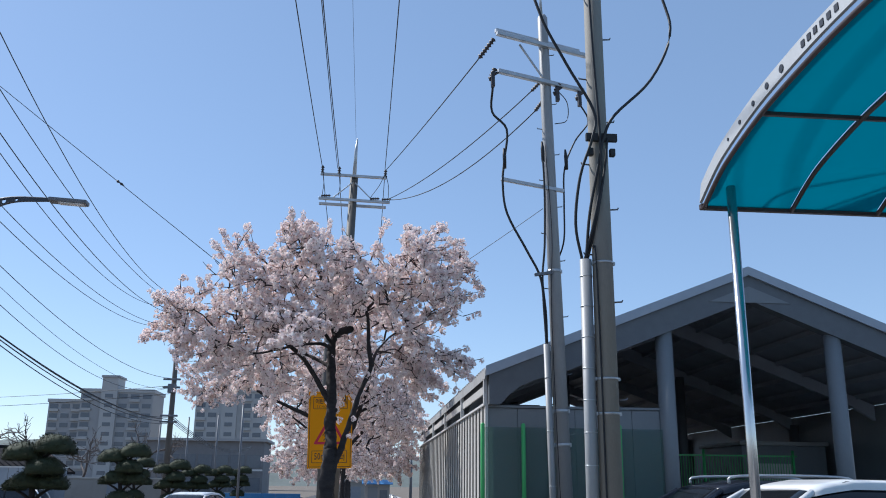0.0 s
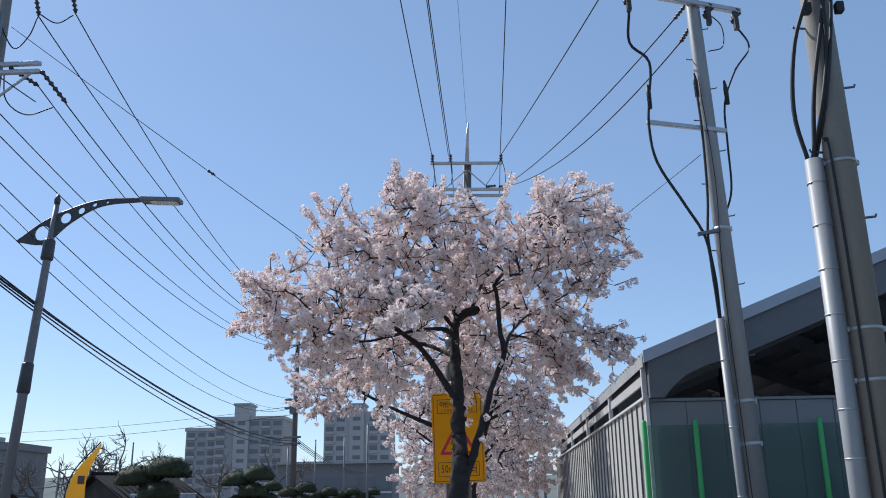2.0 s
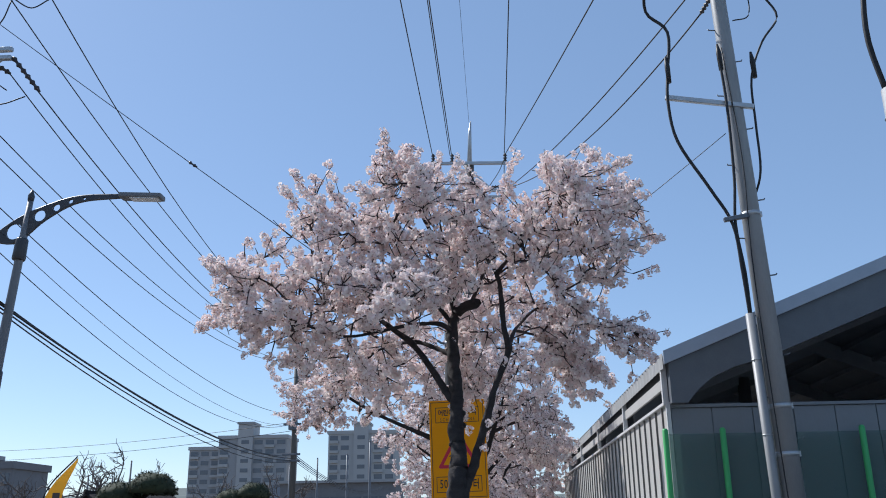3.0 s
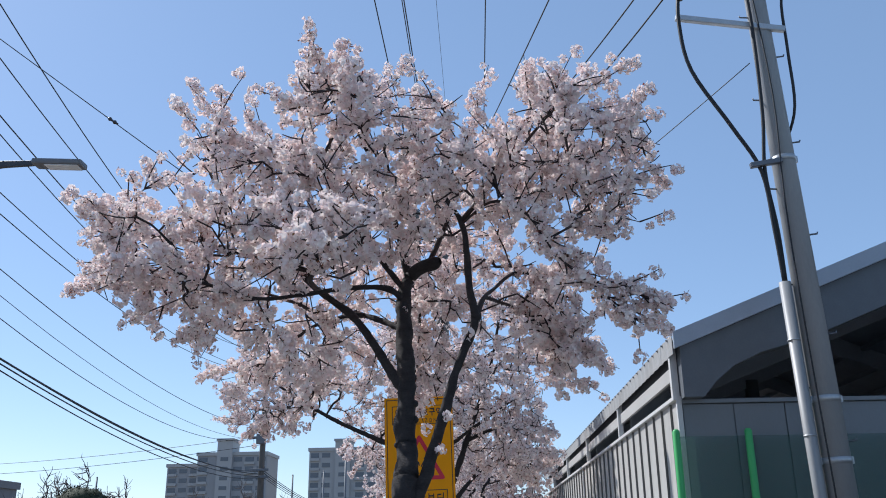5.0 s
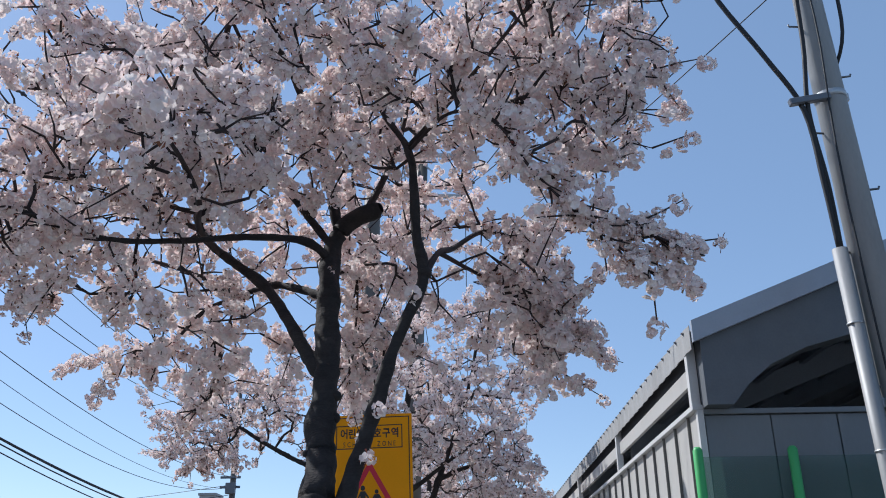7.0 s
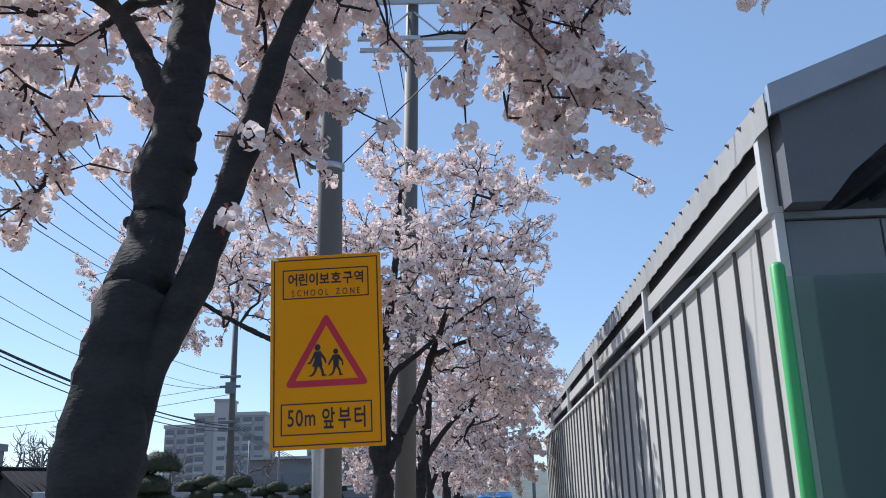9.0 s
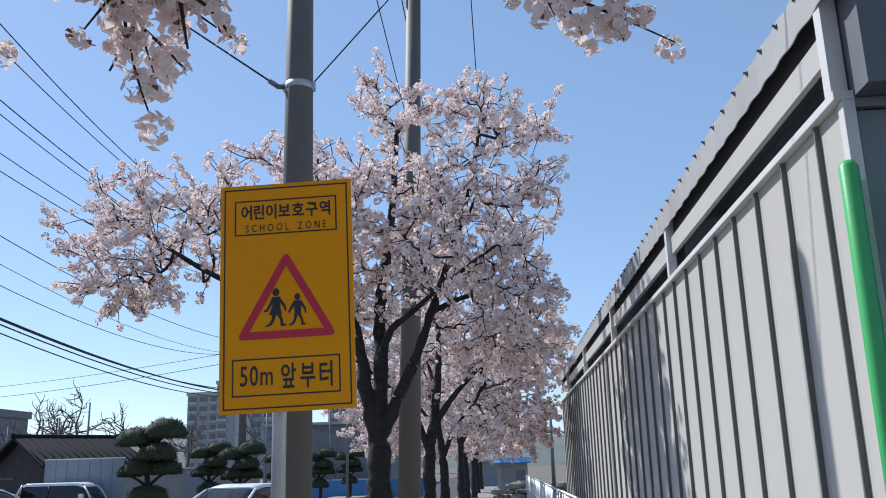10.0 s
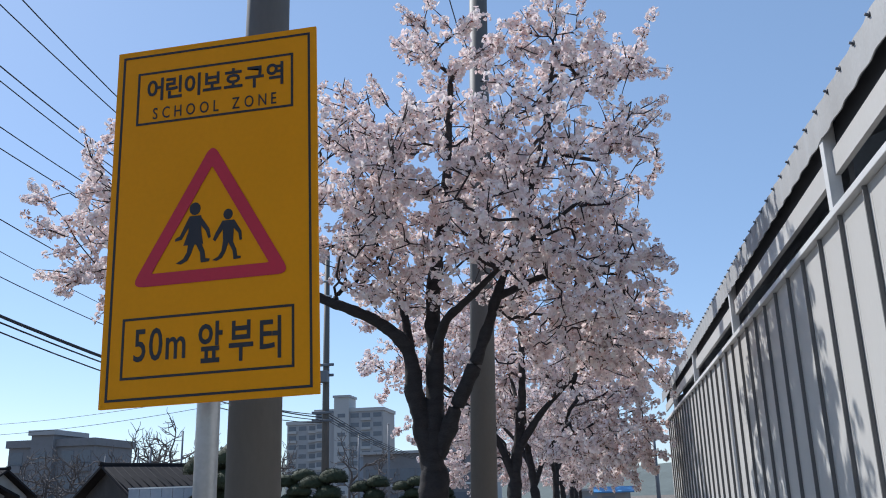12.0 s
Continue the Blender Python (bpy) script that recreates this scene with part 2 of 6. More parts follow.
def arc_points(points, n=6):
    """A smooth curve through points (Catmull-Rom)."""
    p = [Vector(q) for q in points]
    p = [2 * p[0] - p[1]] + p + [2 * p[-1] - p[-2]]
    out = []
    for i in range(1, len(p) - 2):
        for k in range(n):
            t = k / n
            out.append(0.5 * ((2 * p[i]) + (p[i + 1] - p[i - 1]) * t + (2 * p[i - 1] - 5 * p[i] + 4 * p[i + 1] - p[i + 2]) * t * t + (3 * p[i] - p[i - 1] - 3 * p[i + 1] + p[i + 2]) * t ** 3))
    return out + [p[-2]]


def prism(bm, outline, axis, a, b):
    """Extrude an outline (pairs of numbers) along axis from a to b."""
    def put(u, v, w):
        return {"x": (w, u, v), "y": (u, w, v), "z": (u, v, w)}[axis]
    lo = [bm.verts.new(put(u, v, a)) for u, v in outline]
    hi = [bm.verts.new(put(u, v, b)) for u, v in outline]
    n = len(outline)
    bm.faces.new(lo)
    bm.faces.new(hi[::-1])
    for k in range(n):
        bm.faces.new((lo[k], hi[k], hi[(k + 1) % n], lo[(k + 1) % n]))
    bmesh.ops.recalc_face_normals(bm, faces=bm.faces)
    return bm


# ---- ground ----
ROAD_Z = -0.2
g = bmesh.new()
box(g, -1500, 1500, -1500, 1500, ROAD_Z - 0.5, ROAD_Z)
tagged(part("ground", g, M_SOIL), "dry brown bare ground beyond the road", "ground", kind="structure")
tagged(part("road", boxed(-7.6, -2.1, -60, 160, ROAD_Z - 0.1, ROAD_Z + 0.004), M_ASPHALT), "grey asphalt road with parked cars beside it", "road", kind="structure")
tagged(part("pavement", boxed(-1.95, 1.93, -12, 78, ROAD_Z - 0.2, 0.0), M_PAVE), "pale block pavement beside the white fence wall", "pavement", kind="structure")
tagged(part("pavement_2", boxed(-9.9, -7.75, -12, 120, ROAD_Z - 0.2, -0.05), M_PAVE), "pale block pavement across the road", "pavement", kind="structure")
tagged(part("yard", boxed(1.932, 30, -12, 13.9, ROAD_Z - 0.2, -0.004), M_ASPHALT), "asphalt parking yard before the shed", "yard", kind="structure")
tagged(part("shed_floor", boxed(1.932, 30, 13.9, 34, ROAD_Z - 0.2, -0.002), M_PAVE), "worn concrete floor under the shed roof", "floor", kind="structure")
kerb = thing("kerb", pose(0, 0, 0), "pale granite kerb along the pavement", "kerb", kind="structure")
first = part("kerb_stone", boxed(-2.1, -1.952, 0, 0.99, ROAD_Z - 0.15, 0.003, bevel=0.012), M_KERB, kerb)
for i in range(60):
    same_part("kerb_stone", first, pose(0, i - 5 + 1, 0), kerb)


# ---- the shed ----
WX, GY, FAR, TOP = 1.94, 14.0, 30.7, 2.88
EAVE_X, EAVE_Z, APEX_X, APEX_Z, RIGHT_X = 1.925, 3.395, 6.41, 5.16, 10.9
shed = thing("market_shed", pose(WX, GY, 0), "open steel shed with white sheet wall and grey gable roof", "shed")
SLOPE = (APEX_Z - EAVE_Z) / (APEX_X - EAVE_X)


def spart(name, bm, mat, parent=None, label="", smooth=False):
    """A part of the shed, from world coordinates."""
    bmesh.ops.translate(bm, verts=bm.verts, vec=(-WX, -GY, 0))
    return part(name, bm, mat, parent or shed, label, smooth)


def roof_sheet(x0, z0, x1, z1, y0, y1, pitch=0.24, depth=0.028, thick=0.012):
    """Trapezoid-ribbed sheet whose ribs run down the slope."""
    prof = []
    y = y0
    while y < y1:
        for dy, h in ((0, 0), (0.1, 0), (0.135, depth), (0.205, depth)):
            if y + dy < y1:
                prof.append((y + dy, h))
        y += pitch
    bm = bmesh.new()
    rows = []
    for x, z in ((x0, z0), (x1, z1)):
        rows.append([bm.verts.new((x, yy, z + h)) for yy, h in prof])
        rows.append([bm.verts.new((x, yy, z + h - thick)) for yy, h in prof])
    a, al, b, bl = rows
    for k in range(len(prof) - 1):
        bm.faces.new((a[k], a[k + 1], b[k + 1], b[k]))
        bm.faces.new((al[k], bl[k], bl[k + 1], al[k + 1]))
        bm.faces.new((a[k], al[k], al[k + 1], a[k + 1]))
        bm.faces.new((b[k], b[k + 1], bl[k + 1], bl[k]))
    bmesh.ops.recalc_face_normals(bm, faces=bm.faces)
    return bm


spart("roof_sheet", roof_sheet(EAVE_X, EAVE_Z, APEX_X, APEX_Z, 13.83, FAR + 0.3), M_ROOF, label="ribbed grey roof sheet, worn along the eave")
spart("roof_sheet", roof_sheet(RIGHT_X, EAVE_Z, APEX_X, APEX_Z, 13.83, FAR + 0.3), M_ROOF)
for s, ex in ((1, EAVE_X), (-1, RIGHT_X)):
    b = bmesh.new()
    prism(b, [(ex + s * 0.005, EAVE_Z - 0.05), (APEX_X, APEX_Z - 0.075), (APEX_X, APEX_Z - 0.055), (ex + s * 0.005, EAVE_Z - 0.03)], "y", 13.83, FAR + 0.2)
    spart("roof_lining", b, M_LINING)
    b = bmesh.new()
    prism(b, [(ex - s * 0.01, EAVE_Z + 0.06), (APEX_X, APEX_Z + 0.08), (APEX_X, APEX_Z - 0.07), (ex - s * 0.01, EAVE_Z - 0.1)], "y", 13.78, 13.82)
    spart("gable_flashing", b, M_FASCIA, label="blue grey metal flashing along the gable")
    b = bmesh.new()
    prism(b, [(ex + s * 0.05, EAVE_Z - 0.04), (APEX_X, APEX_Z - 0.06), (APEX_X, APEX_Z - 0.5), (ex + s * 1.255, EAVE_Z - 0.015), (ex + s * 0.8, EAVE_Z - 0.14), (ex + s * 0.535, EAVE_Z - 0.26), (ex + s * 0.36, EAVE_Z - 0.4), (ex + s * 0.235, EAVE_Z - 0.543), (ex + s * 0.05, EAVE_Z - 0.543)], "y", 13.835, 14.06)
    spart("gable_beam", b, M_DARKSTEEL)
    for y in (17.68, 21.36, 25.04, 28.72, 30.6):
        b = bmesh.new()
        prism(b, [(ex + s * 0.2, EAVE_Z - 0.08), (APEX_X, APEX_Z - 0.09), (APEX_X, APEX_Z - 0.42), (ex + s * 0.7, EAVE_Z - 0.1), (ex + s * 0.2, EAVE_Z - 0.4)], "y", y - 0.05, y + 0.05)
        spart("roof_beam", b, M_LINING)
    for k in range(1, 8):
        x = ex + (APEX_X - ex) * k / 8
        z = EAVE_Z + SLOPE * abs(x - ex) - 0.09
        spart("purlin", boxed(x - 0.03, x + 0.03, 14.062, FAR, z - 0.09, z + 0.0), M_LINING)
b = bmesh.new()
prism(b, [(5.7, 4.62), (6.41, 4.9), (7.12, 4.62)], "y", 13.82, 13.832)
spart("gable_plate", b, M_GABLE)
spart("ridge_cap", prism(bmesh.new(), [(APEX_X - 0.2, APEX_Z - 0.02), (APEX_X, APEX_Z + 0.075), (APEX_X + 0.2, APEX_Z - 0.02), (APEX_X, APEX_Z + 0.05)], "y", 13.83, FAR + 0.3), M_ROOF)
for x in (4.94, 7.88):
    spart("column", tube([(x, 14.0, 0), (x, 14.0, EAVE_Z + SLOPE * min(x - EAVE_X, RIGHT_X - x) - 0.3)], 0.14, 20), M_GABLE, label="round blue grey steel column")
for x in (4.94, 7.88, 10.76):
    for y in (21.36, 28.72):
        spart("column", tube([(x, y, 0), (x, y, EAVE_Z + SLOPE * min(x - EAVE_X, RIGHT_X - x) - 0.3)], 0.12, 16), M_DARKSTEEL)
spart("column", tube([(10.76, 14.0, 0), (10.76, 14.0, EAVE_Z - 0.06)], 0.14, 20), M_GABLE)
# side wall: posts, rails, standing-seam panels
for k in range(5):
    y = 13.77 + k * 3.6 if k else 14.03
    spart("wall_post", boxed(WX - 0.035, WX + 0.03, y - 0.035, y + 0.035, TOP + 0.003, EAVE_Z - 0.03, bevel=0.004), M_TRIM)
spart("top_rail", boxed(WX - 0.04, WX + 0.04, GY - 0.03, FAR, TOP - 0.036, TOP, bevel=0.004), M_TRIM)
spart("eave_rail", boxed(WX + 0.0, WX + 0.03, GY + 0.075, FAR - 0.08, TOP + 0.175, TOP + 0.3), M_SHEET)
# added dark board and shelf: shade of the gaps above and below the eave rail
spart("eave_shade_board", boxed(WX + 0.031, WX + 0.06, GY + 0.075, FAR - 0.08, TOP + 0.301, TOP + 0.46), M_EAVESHADE)
spart("eave_shade_shelf", boxed(WX + 0.05, WX + 0.9, GY + 0.1, FAR - 0.08, TOP - 0.02, TOP - 0.005), M_EAVESHADE)
wave = [(13.83 + k * 0.04, (1.905, 1.905, 1.901, 1.897, 1.897, 1.901)[k % 6]) for k in range(int((FAR + 0.28 - 13.83) / 0.04))]
b = bmesh.new()
prism(b, [(x, y) for y, x in wave] + [(x + 0.006, y) for y, x in wave[::-1]], "z", 3.252, 3.43)
skirt = spart("eave_skirt", b, M_ROOF, label="ribbed grey skirt sheet along the eave, weathered")
screw = None
for k in range(69):
    y = 13.83 + 0.14 + k * 0.24 - GY
    if screw is None:
        b = tube([(1.9 - WX, 0, 3.405), (1.878 - WX, 0, 3.412)], 0.007, 6)
        sweep(b, [(1.896 - WX, 0, 3.407), (1.892 - WX, 0, 3.408)], 0.014, 8)
        screw = part("screw", b, M_IRON, skirt)
        screw.matrix_basis = pose(0, y, 0)
    else:
        same_part("screw", screw, pose(0, y, 0), skirt)
PITCH = 0.44
prof = [(0, 0), (PITCH - 0.003, 0.0), (PITCH - 0.003, 0.008), (0, 0.008)]
rib_prof = [(0.034, -0.001), (0.036, -0.022), (0.049, -0.022), (0.051, -0.001)]
panel = None
side = part("side_wall", boxed(0.012, 0.03, 0, FAR - GY, 0.02, TOP - 0.038), M_SHEET, shed)
for k in range(int((FAR - GY - 0.21) / PITCH)):
    if panel is None:
        b = bmesh.new()
        prism(b, [(y, x) for y, x in prof], "z", 0.02, TOP - 0.038)
        bmesh.ops.transform(b, matrix=Matrix(((0, 1, 0, 0), (1, 0, 0, 0), (0, 0, 1, 0), (0, 0, 0, 1))), verts=b.verts)
        bmesh.ops.recalc_face_normals(b, faces=b.faces)
        panel = part("panel", b, M_SHEET, side)
        panel.matrix_basis = pose(0, 0.21, 0)
        b = bmesh.new()
        prism(b, [(y, x) for y, x in rib_prof], "z", 0.02, TOP - 0.039)
        bmesh.ops.transform(b, matrix=Matrix(((0, 1, 0, 0), (1, 0, 0, 0), (0, 0, 1, 0), (0, 0, 0, 1))), verts=b.verts)
        bmesh.ops.recalc_face_normals(b, faces=b.faces)
        seam = part("joint_strip", b, M_STRIP, side, "dark grey joint strip")
        seam.matrix_basis = pose(0, 0.21, 0)
    else:
        same_part("panel", panel, pose(0, 0.21 + k * PITCH, 0), side)
        same_part("joint_strip", seam, pose(0, 0.21 + k * PITCH, 0), side)
part("panel", boxed(0, 0.008, 0.02, 0.209, 0.02, TOP - 0.038), M_SHEET, side)
spart("corner_trim", boxed(WX - 0.012, WX + 0.035, GY - 0.034, GY + 0.018, 0, TOP - 0.038, bevel=0.004), M_TRIM)
# front wall panels
front = spart("front_wall", boxed(WX + 0.04, 4.8, GY + 0.012, GY + 0.05, 0, TOP - 0.07), M_GABLE)
for k in range(6):
    x = WX + 0.045 + k * 0.47
    b = boxed(x + 0.002 - WX, x + 0.462 - WX, -0.006, 0.01, 0.02, TOP - 0.075, bevel=0.004)
    part("panel", b, M_GABLE, front)
spart("front_rail", boxed(WX + 0.036, 4.8, GY - 0.03, GY + 0.055, TOP - 0.068, TOP - 0.03, bevel=0.004), M_GABLE)
for x in (1.87, 2.52, 4.08):
    spart("netting_post", tube([(x, 13.86, 0), (x, 13.86, 2.54), (x, 13.86, 2.56)], [0.034, 0.034, 0.02], 12), M_GREEN, label="bright green round post")
spart("netting", boxed(1.9, 4.8, 13.895, 13.899, 0.0, 2.5), M_NETTING, label="dusty green netting in front of the wall")
# far end and inside
b = bmesh.new()
prism(b, [(WX + 0.06, 0), (10.84, 0), (10.84, 2.4), (WX + 0.06, 2.4)], "y", FAR - 0.06, FAR)
spart("end_wall", b, M_GABLE)
spart("right_wall", boxed(10.86, 10.9, 16.6, FAR, 0, EAVE_Z - 0.06), M_GABLE)


def mesh_fence(name, x0, x1, y, h):
    f = thing(name, pose(x0, y, 0), "green welded mesh fence panel with posts under the shed", "fence")
    for k in range(int((x1 - x0) / 2) + 1):
        part("post", tube([(2 * k, 0, 0), (2 * k, 0, h + 0.1)], 0.03, 8), M_GREEN, f)
    b = bmesh.new()
    for k in range(int((x1 - x0) / 0.06)):
        box(b, k * 0.06, k * 0.06 + 0.012, 0.03, 0.04, 0.05, h)
    for z in (0.2, 0.9, 1.6, h - 0.02):
        box(b, 0, x1 - x0, 0.028, 0.045, z - 0.015, z + 0.015)
    part("mesh", b, M_GREEN, f)
    return f


mesh_fence("mesh_fence", 5.3, 9.4, 18.6, 2.3)
bx = thing("storage_cabin", pose(8.6, 19.6, 0), "plain grey steel storage cabin under the shed roof", "cabin")
part("body", boxed(0, 2.0, 0, 2.4, 0.08, 2.55, bevel=0.02), M_GABLE, bx)
part("roof", boxed(-0.06, 2.06, -0.06, 2.46, 2.552, 2.64, bevel=0.02), M_ROOF, bx)
part("door", boxed(0.3, 1.15, -0.03, -0.001, 0.12, 2.15, bevel=0.008), M_TRIM, bx)
part("skid", boxed(0, 2, 0, 2.4, 0, 0.079), M_IRON, bx)


# ---- poles ----


def band(x, y, z, r, mat, parent, h=0.022):
    b = tube([(x, y, z - h / 2), (x, y, z + h / 2)], r + 0.006, 16)
    for s in (-1, 1):
        box(b, x + s * (r + 0.006) - 0.01, x + s * (r + 0.006) + 0.01 + s * 0.004, y - 0.02, y + 0.02, z - h / 2 - 0.004, z + h / 2 + 0.004)
    return part("clamp_band", b, mat, parent)


def step_bolts(parent, r0, r1, h, z0, z1, mat):
    z, k = z0, 0
    while z < z1:
        r = r0 + (r1 - r0) * z / h
        s = 1 if k % 2 else -1
        b = tube([(s * (r - 0.01), 0, z), (s * (r + 0.075), 0, z + 0.008), (s * (r + 0.08), 0, z + 0.025)], 0.008, 6)
        part("step_bolt", b, mat, parent)
        z += 0.45
        k += 1


def tilted(a, b, w, d):
    """A bar of w x d between points a and b."""
    a, b = Vector(a), Vector(b)
    m = Matrix.Translation((a + b) / 2) @ (b - a).to_track_quat("X", "Z").to_matrix().to_4x4() @ Matrix.Diagonal(((b - a).length, w, d, 1))
    bm = bmesh.new()
    bmesh.ops.create_cube(bm, size=1, matrix=m)
    bmesh.ops.bevel(bm, geom=bm.edges[:], offset=min(w, d) * 0.12, segments=1, affect="EDGES")
    return bm


def insulator(bm, a, b, r=0.05, sheds=6):
    """A string of sheds from a to b."""
    a, b = Vector(a), Vector(b)
    pts, rad = [], []
    for k in range(sheds * 3 + 1):
        pts.append(a.lerp(b, k / (sheds * 3)))
        rad.append(r * (0.45, 1.0, 0.55)[k % 3])
    return sweep(bm, pts, rad, 10)


# concrete service pole with a grey riser pipe
P1 = Vector((2.178, 7.72, 0))
p1 = thing("utility_pole", pose(*P1), "weathered concrete utility pole with grey riser pipe and black cables", "utility pole", "roadside poles")
part("shaft", tube([(0, 0, 0), (0, 0, 8.9)], [0.106, 0.08], 24), M_CONCRETE, p1)
pipe = part("riser_pipe", tube([(-0.175, 0.0, 0), (-0.161, 0.0, 3.65)], [0.058, 0.056], 16), M_GREYPOLE, p1, "grey plastic riser pipe")
for k in range(12):
    z = 0.35 + 0.285 * k
    part("pipe_joint", tube([(-0.175 + 0.0038 * z, 0.0, z), (-0.175 + 0.0038 * z, 0.0, z + 0.008)], 0.0605, 16), M_GALV, pipe)
for z in (1.14, 2.23, 2.54, 3.62):
    band(0, 0, z, 0.106 - 0.026 * z / 8.9, M_GALV, p1)
for x0, x1, y0, y1, z0, z1 in ((-0.15, 0.157, -0.138, -0.092, 4.8, 4.88), (-0.125, -0.075, -0.12, -0.06, 4.66, 4.735), (0.085, 0.138, -0.12, -0.06, 4.66, 4.735)):
    part("cable_bracket", boxed(x0, x1, y0, y1, z0, z1, bevel=0.01), M_BLACK, p1, "black cable bracket")
step_bolts(p1, 0.106, 0.08, 8.9, 1.9, 8.4, M_IRON)
for pts, r in (
        ([(-0.184, 0.018, 3.629), (-0.249, -0.018, 3.997), (-0.203, -0.074, 4.458), (-0.092, -0.157, 4.827), (-0.074, -0.157, 5.104), (-0.332, -0.184, 5.565), (-0.59, -0.184, 6.118), (-0.609, -0.092, 6.671), (-0.184, 0.092, 8.239)], 0.0145),
        ([(-0.157, 0, 3.629), (-0.12, -0.055, 4.09), (-0.037, -0.12, 4.551), (0.018, -0.157, 4.827), (0.129, -0.166, 5.058), (0.535, -0.092, 5.491), (0.793, 0, 6.044), (0.756, 0.092, 6.579), (0.369, 0.184, 8.054)], 0.0145),
        ([(-0.166, 0.037, 3.629), (-0.092, -0.092, 3.997), (-0.028, -0.12, 4.366), (-0.018, -0.148, 4.827), (-0.055, -0.111, 6.026), (-0.092, -0.092, 8.054)], 0.014),
        ([(-0.138, 0.046, 3.629), (-0.055, -0.111, 4.09), (0.028, -0.12, 4.551), (0.055, -0.138, 4.827)], 0.012),
        ([(-0.065, -0.092, 0.402), (-0.078, -0.083, 3.444), (-0.111, -0.083, 3.767)], 0.008)):
    part("cable", tube(arc_points(pts, 5), r, 8), M_BLACK, p1)

# steel pole before the gable, with crossarms
P2 = Vector((3.03, 13.13, 0))
p2 = thing("utility_pole", pose(*P2, 0, -1.3, 0), "galvanised steel utility pole with crossarms, fuses and black riser cables", "utility pole", "roadside poles")
part("shaft", tube([(0, 0, 0), (0, 0, 9.35), (0, 0, 9.4)], [0.125, 0.085, 0.06], 24), M_GREYPOLE, p2)
part("top_spike", tube([(-0.02, 0, 9.38), (-0.02, 0, 10.2)], [0.03, 0.012], 8), M_GALV, p2)
rp = part("riser_pipe", tube([(-0.185, -0.02, 0), (-0.18, -0.02, 3.72)], [0.052, 0.05], 14), M_GREYPOLE, p2)
for z in (0.8, 1.6, 2.4, 3.2):
    part("pipe_joint", tube([(-0.183, -0.02, z), (-0.183, -0.02, z + 0.012)], 0.055, 14), M_GALV, rp)
for z in (2.2, 2.7, 4.88):
    band(0, 0, z, 0.125 - 0.04 * z / 9.4, M_GALV, p2, 0.05)
ARM = Vector((0.925, 0.38, 0)).normalized()
arms = []
for z, off, half, cen in ((8.78, -0.1, 0.93, -0.06), (8.95, 0.1, 0.85, -0.04), (8.1, -0.1, 0.85, -0.14)):
    side_v = Vector((0.38, -0.925, 0)) * -off
    a, c = ARM * (cen - half) + side_v + Vector((0, 0, z)), ARM * (cen + half) + side_v + Vector((0, 0, z))
    arms.append((a, c))
    part("crossarm", tilted(a, c, 0.075, 0.075), M_GALV, p2)
part("crossarm", tilted((-0.82, -0.1, 6.38), (0.2, -0.08, 6.2), 0.05, 0.06), M_GALV, p2)
part("brace", tilted((-0.45, -0.17, 8.75), (-0.06, -0.08, 8.2), 0.03, 0.03), M_GALV, p2)
b = bmesh.new()
insulator(b, arms[0][0] + Vector((-0.03, 0.1, -0.05)), arms[0][0] + Vector((-0.25, 0.35, -0.28)), 0.05, 7)
part("strain_insulator", b, M_INSUL, p2)
for a, d in ((arms[2][0], -1), (arms[2][1], 1), (arms[2][1] - ARM * 0.45, 1)):
    b = bmesh.new()
    insulator(b, a + Vector((-0.05, -0.03, 0.02)), a + Vector((-0.14, -0.05, -0.2)), 0.05, 4)
    box(b, a.x - 0.13, a.x - 0.07, a.y - 0.12, a.y - 0.03, a.z - 0.32, a.z - 0.08, bevel=0.01)
    sweep(b, [a + Vector((0, 0, -0.03)), a + Vector((-0.08, -0.04, -0.1))], 0.02, 6)
    part("fuse_cutout", b, M_INSUL, p2)
for e, s in ((Vector((-0.02, 0.08, 8.25)), Vector((-0.15, 0.45, 8.2))), (Vector((-0.02, 0.08, 7.88)), Vector((-0.1, 0.45, 7.83)))):
    b = bmesh.new()
    insulator(b, e, s, 0.035, 6)
    part("strain_insulator", b, M_INSUL, p2)
for pts, r in (
        ([arms[2][0] + Vector((-0.1, -0.05, -0.3)), (-0.95, -0.2, 7.5), (-0.72, -0.2, 7.2), (-0.76, -0.12, 6.7), (-0.8, -0.12, 6.3), (-0.74, -0.1, 5.8), (-0.45, -0.1, 5.2), (-0.24, -0.08, 4.75), (-0.2, -0.05, 4.2), (-0.18, -0.02, 3.7)], 0.019),
        ([(-0.14, -0.15, 6.9), (-0.13, -0.15, 6.2), (-0.16, -0.12, 5.3), (-0.21, -0.08, 4.75), (-0.17, -0.04, 4.2), (-0.17, -0.02, 3.7)], 0.017),
        ([arms[2][1] + Vector((-0.1, -0.05, -0.25)), (0.72, 0.1, 7.5), (0.45, 0, 7.1), (0.24, -0.05, 6.6), (0.2, -0.06, 6.0), (0.17, -0.06, 5.4), (0.09, 0.08, 5.1), (0.0, 0.11, 4.9)], 0.014),
        ([(0.18, 0.1, 8.1), (0.35, 0.0, 7.8), (0.32, -0.05, 7.45), (0.1, -0.12, 7.35)], 0.008),
        ([(-0.08, -0.1, 7.0), (-0.04, -0.13, 5.5), (-0.1, -0.11, 4.0), (-0.09, -0.12, 0.3)], 0.007)):
    part("cable", tube(arc_points(pts, 5), r, 8), M_BLACK, p2)
